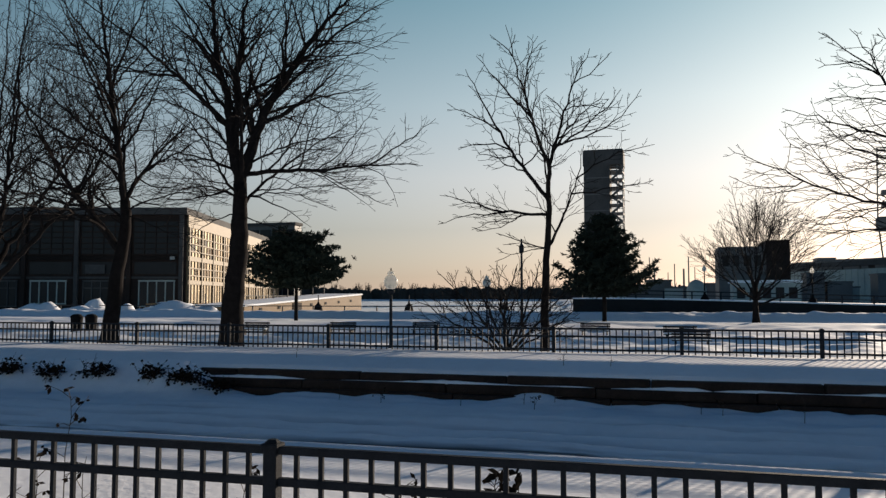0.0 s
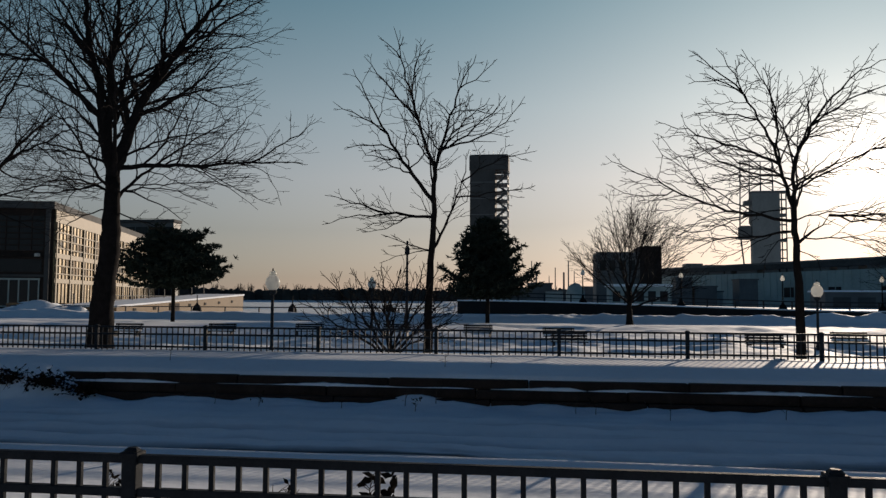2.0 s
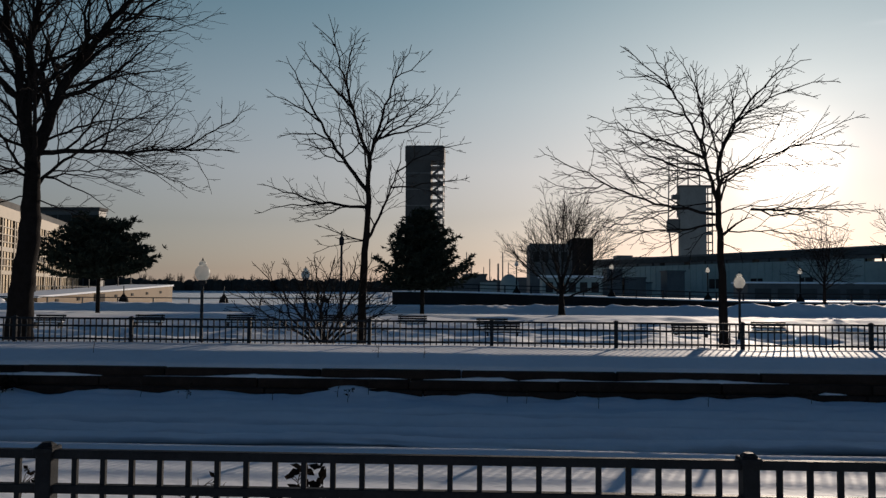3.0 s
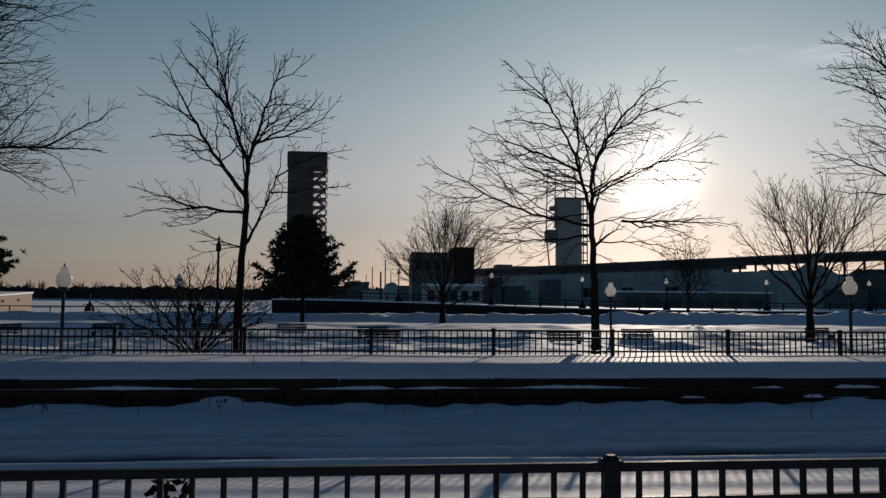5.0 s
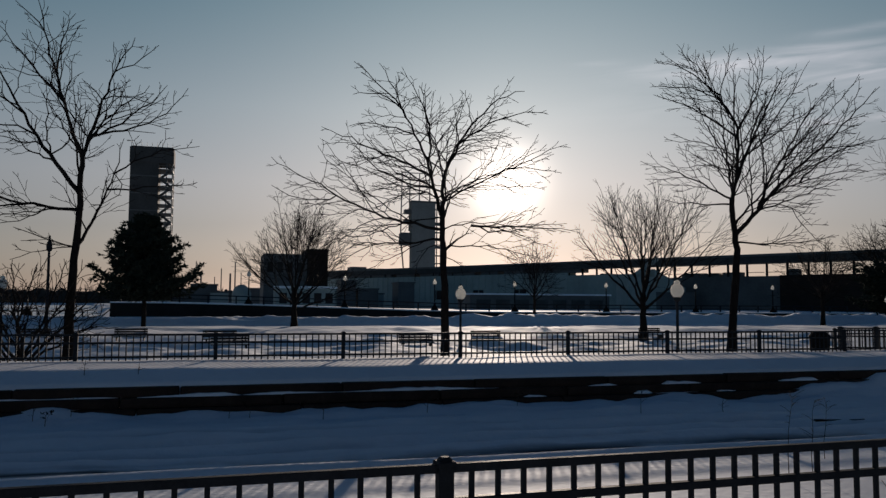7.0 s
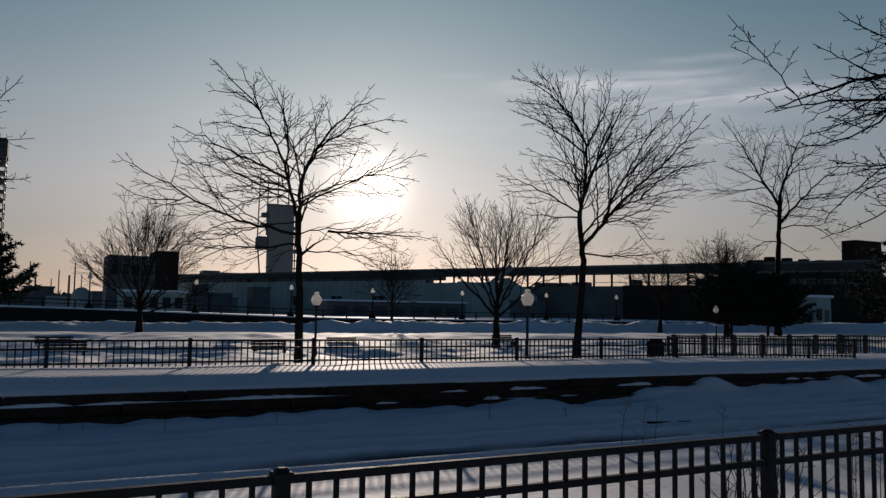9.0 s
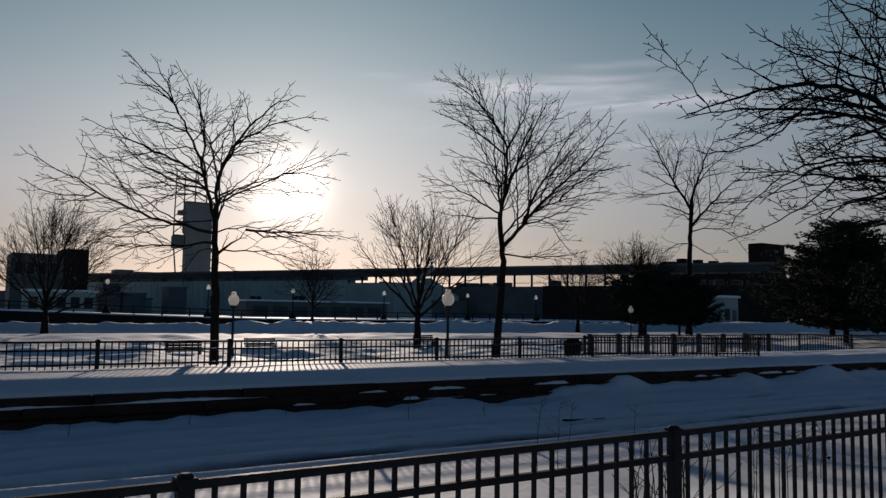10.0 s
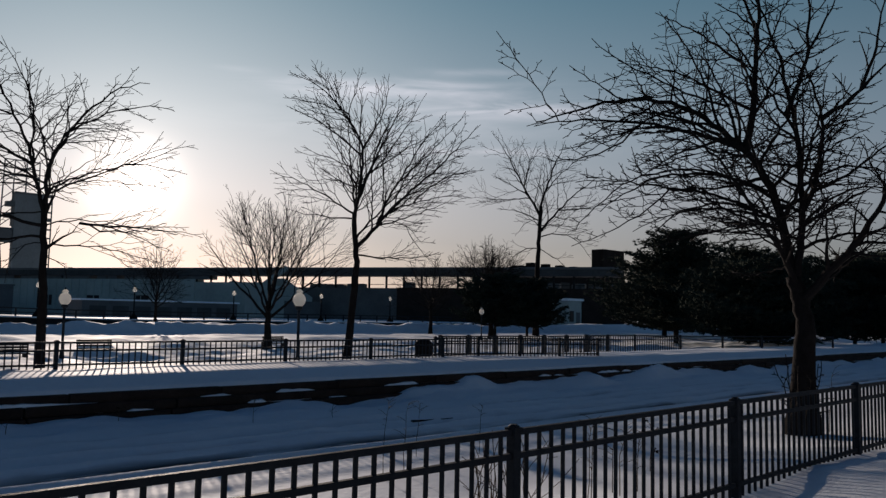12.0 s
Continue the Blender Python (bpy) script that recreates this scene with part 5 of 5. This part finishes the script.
def house():
    h = thing("brick_house", (8.9, 140.0, 0), "dark flat-roofed block with a taller end part", "building")
    part("wall", Shape().box(0, 7.6, 0, 10, -1, 9.9), HAZED_DARK_CLAD, h)
    part("tall_wall", Shape().box(7.5, 11.2, -0.3, 10, -1, 10.9), BRICK, h)
    for k in range(4):
        part("window", Shape().box(0.6 + k * 1.7, 1.6 + k * 1.7, -0.08, 0.2, 6.6, 8.4), GLASS, h)


house()


def gallery():
    a, b = Vector((33, 223, 0)), Vector((112, 75, 0))
    ang = math.atan2(b.y - a.y, b.x - a.x)
    length = (b - a).length
    g = thing("conveyor_gallery", (a.x, a.y, 0), "long elevated conveyor gallery on steel columns", "gallery", turn=ang)
    part("deck", Shape().box(0, length, -2, 2, 8.6, 10.0), DARK_CONCRETE, g)
    part("lower_wall", Shape().box(0, length * 0.50, -1.5, 1.5, -1, 7.85), HAZED_CLAD, g, "long grey-green clad wall")
    rng = random.Random(5)
    x = 0.0
    while x < length * 0.49:
        w = rng.uniform(1.5, 7.5)
        part("infill_panel", Shape().box(x, x + w, -1.4, 1.4, 7.86, 8.59), HAZED_DARK_CLAD, g)
        x += w + rng.choice((0.3, 0.5, 0.9, 2.0))
    part("middle_wall", Shape().box(length * 0.50, length * 0.62, -1.35, 1.35, -1, 7.3), HAZED_CLAD, g, "long grey-green clad wall")
    part("base_wall", Shape().box(length * 0.62, length * 0.76, -1.2, 1.2, -1, 6.4), HAZED_DARK_CLAD, g)
    part("brick_wall", Shape().box(length * 0.76, length, -1.25, 1.25, -1, 6.5), BRICK, g, "sooty brick wall")
    for k in range(40):
        x = length * 0.012 * k + 0.4
        part("wall_rib", Shape().box(x, x + 0.12, -1.62, -1.5, -1, 7.8), HAZED_CLAD, g)
    part("roof_edge", Shape().box(0, length, -2.2, -2.0, 9.75, 10.15), HAZED_DARK_CLAD, g)
    for k in range(6):
        x = length * (0.04 + 0.075 * k)
        part("window", Shape().box(x, x + 3.2, -1.56, -1.4, 2.2, 4.4), GLASS, g)
    for k in range(24):
        w, z0 = rng.uniform(0.8, 3.4), rng.uniform(6.7, 7.6)
        x = length * (0.5 + 0.49 * rng.random())
        part("machinery", Shape().soft_box(x, x + w, -0.9, 0.9, 6.3, z0, 0.1), HAZED_DARK_CLAD, g)
    for k in range(24):
        x = length * 0.5 + k * 3.45
        part("column", Shape().box(x - 0.16, x + 0.16, -1.15, -0.85, 6.3, 8.7), QUAY, g)
        part("hand_rail", Shape().box(x, x + 3.0, -1.05, -0.98, 7.0, 7.1), QUAY, g)


gallery()


def blocks():
    b = thing("factory_block", (150, 130, 0), "dark low factory with a raised square tower", "building")
    part("wall", Shape().box(-0.5, 34, 0, 4, -1, 14.6), SOOT_BRICK, b)
    part("tower_block", Shape().box(33.7, 44, -0.5, 3.5, -1, 21.2), SOOT_BRICK, b)
    for k in range(5):
        part("window", Shape().box(2.5 + k * 6.2, 6.5 + k * 6.2, -0.1, 0.2, 9.0, 11.0), GLASS, b)
        part("roof_vent", Shape().box(4 + k * 6.0, 5.6 + k * 6.0, 0.6, 2.6, 14.5, 15.6), SOOT_BRICK, b)


blocks()


def shore():
    """The far shore: a low scrubby hedge with bare tree tops standing out of it."""
    rng = random.Random(8)
    s = Shape()
    x = -440.0
    while x < 170:
        w = rng.uniform(2.5, 7)
        h = 6.2 + 1.6 * math.sin(x * 0.035) * math.sin(x * 0.011 + 1) + rng.uniform(-0.5, 0.8)
        s.lathe([(w * 0.7, -1.5), (w * 0.72, h * 0.5), (w * 0.5, h * 0.85), (w * 0.15, h)], 7, x, 388 + rng.uniform(0, 8))
        x += w * 0.7
    for k in range(260):
        x, y, h = rng.uniform(-440, 170), 392 + rng.uniform(0, 10), rng.uniform(7.0, 9.8)
        for j in range(9):
            a, r = rng.uniform(0, 6.3), rng.uniform(0.3, 2.0)
            s.tube([(x, y, 0.5), (x + r * 0.4 * math.cos(a), y, h * 0.6), (x + r * math.cos(a), y + r * math.sin(a), h * rng.uniform(0.75, 1))], [0.16, 0.11, 0.05], 3, cap=False)
    ob = part("far_woods", s, SHORE)
    tagged(ob, "dark line of bare woods on the far shore", "woods", kind="stuff")


shore()


def skyline():
    tank = thing("storage_tank", (4.8, 128.0, 0), "pale domed storage tank", "tank")
    part("shell", Shape().lathe([(1.5, -1), (1.5, 2.6), (1.2, 3.5), (0.6, 4.0), (0.1, 4.15)], 18), HAZED_CLAD, tank, smooth=True)
    for x, h, r in ((-3.5, 11.2, 0.16), (2.45, 9.5, 0.16), (5.75, 11.2, 0.2), (4.6, 8.3, 0.3), (-2.3, 8.3, 0.26), (0.9, 7.4, 0.14), (7.2, 8.6, 0.14)):
        c = thing("chimney", (x, 200.0, 0), "thin industrial chimney far across the harbour", "chimney", group="far chimneys")
        part("shaft", Shape().lathe([(r, -1), (r * 0.7, h)], 8), HAZED_DARK_CLAD, c)
    low = thing("low_house", (10.2, 128.0, 0), "low pale house with dark windows below the block", "house")
    part("wall", Shape().box(0, 9.5, 0, 6, -1, 3.6), HAZED_CLAD, low)
    part("roof", Shape().box(-0.3, 9.8, -0.4, 6.3, 3.6, 4.0), SNOW, low, "snow-covered flat roof")
    for k in range(5):
        part("window", Shape().box(0.5 + k * 1.85, 1.7 + k * 1.85, -0.08, 0.2, 1.2, 2.9), GLASS, low)
    shed = thing("long_shed", (37.0, 110.0, 0), "long low dark shed with a snowy roof", "shed")
    part("wall", Shape().box(0, 23, 0, 6, -1, 2.7), HAZED_DARK_CLAD, shed)
    part("roof", Shape().soft_box(-0.3, 23.3, -0.3, 6.3, 2.7, 2.95, 0.08), SNOW, shed, "snow-covered flat roof")
    for k in range(7):
        part("door", Shape().box(1 + k * 3.1, 3.2 + k * 3.1, -0.07, 0.1, -0.2, 2.0), DARK_CONCRETE, shed)
    rng = random.Random(21)
    for k in range(14):
        x, w, h = -12 + k * 4.0, rng.uniform(3, 6), rng.uniform(3.2, 6.4)
        b = thing("far_shed", (x, 165 + rng.uniform(0, 20), 0), "low dark industrial shed far off", "shed", group="far sheds")
        part("wall", Shape().box(0, w, 0, 6, -1, h), HAZED_DARK_CLAD if k % 3 else HAZED_CLAD, b)
        part("roof", Shape().box(-0.2, w + 0.2, -0.2, 6.2, h, h + 0.3), HAZED_DARK_CLAD, b)
    for x0, x1, z in ((40.1, 44.9, 12.0), (45.4, 51.8, 11.6)):
        h = thing("roof_plant", (x0, 232.0, 0), "dark plant room above the long wall", "building")
        part("wall", Shape().box(0, x1 - x0, 0, 6, -1, z), HAZED_DARK_CLAD, h)


skyline()


def works():
    k = thing("kiosk", (92.6, 71.5, 0), "small pale blue kiosk with a snowy roof", "kiosk")
    part("wall", Shape().box(0, 3.4, 0, 3, -1, 4.1), HAZED_CLAD, k)
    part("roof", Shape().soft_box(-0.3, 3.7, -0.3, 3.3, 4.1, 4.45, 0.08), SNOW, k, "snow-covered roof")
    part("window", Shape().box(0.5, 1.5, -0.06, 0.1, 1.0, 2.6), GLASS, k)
    part("door", Shape().box(2.1, 3.0, -0.05, 0.1, -0.6, 2.4), HAZED_DARK_CLAD, k)
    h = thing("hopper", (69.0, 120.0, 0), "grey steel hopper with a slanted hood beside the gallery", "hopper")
    part("body", Shape().box(0, 5.5, 0, 4, -1, 6.2), HAZED_CLAD, h)
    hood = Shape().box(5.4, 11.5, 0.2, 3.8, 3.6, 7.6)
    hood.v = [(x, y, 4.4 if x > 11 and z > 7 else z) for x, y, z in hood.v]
    part("hood", hood, HAZED_CLAD, h, "slanted sheet-metal hood")
    part("base", Shape().box(5.4, 13.5, 0.1, 3.9, -1, 3.6), HAZED_DARK_CLAD, h)
    part("chute", Shape().tube([(2.0, 2, 6.0), (7.0, 2, 9.6)], [0.5, 0.5], 8), HAZED_CLAD, h)


works()


def behind():
    # unseen block, added only to shut out part of the sky behind the camera
    b = thing("sky_blocker", (0, -16, 0), "unseen plain grey block added behind the camera to hold off sky light", "building")
    part("wall", Shape().box(-60, 60, -6, 0, -1, 7), HAZED_DARK_CLAD, b)


behind()
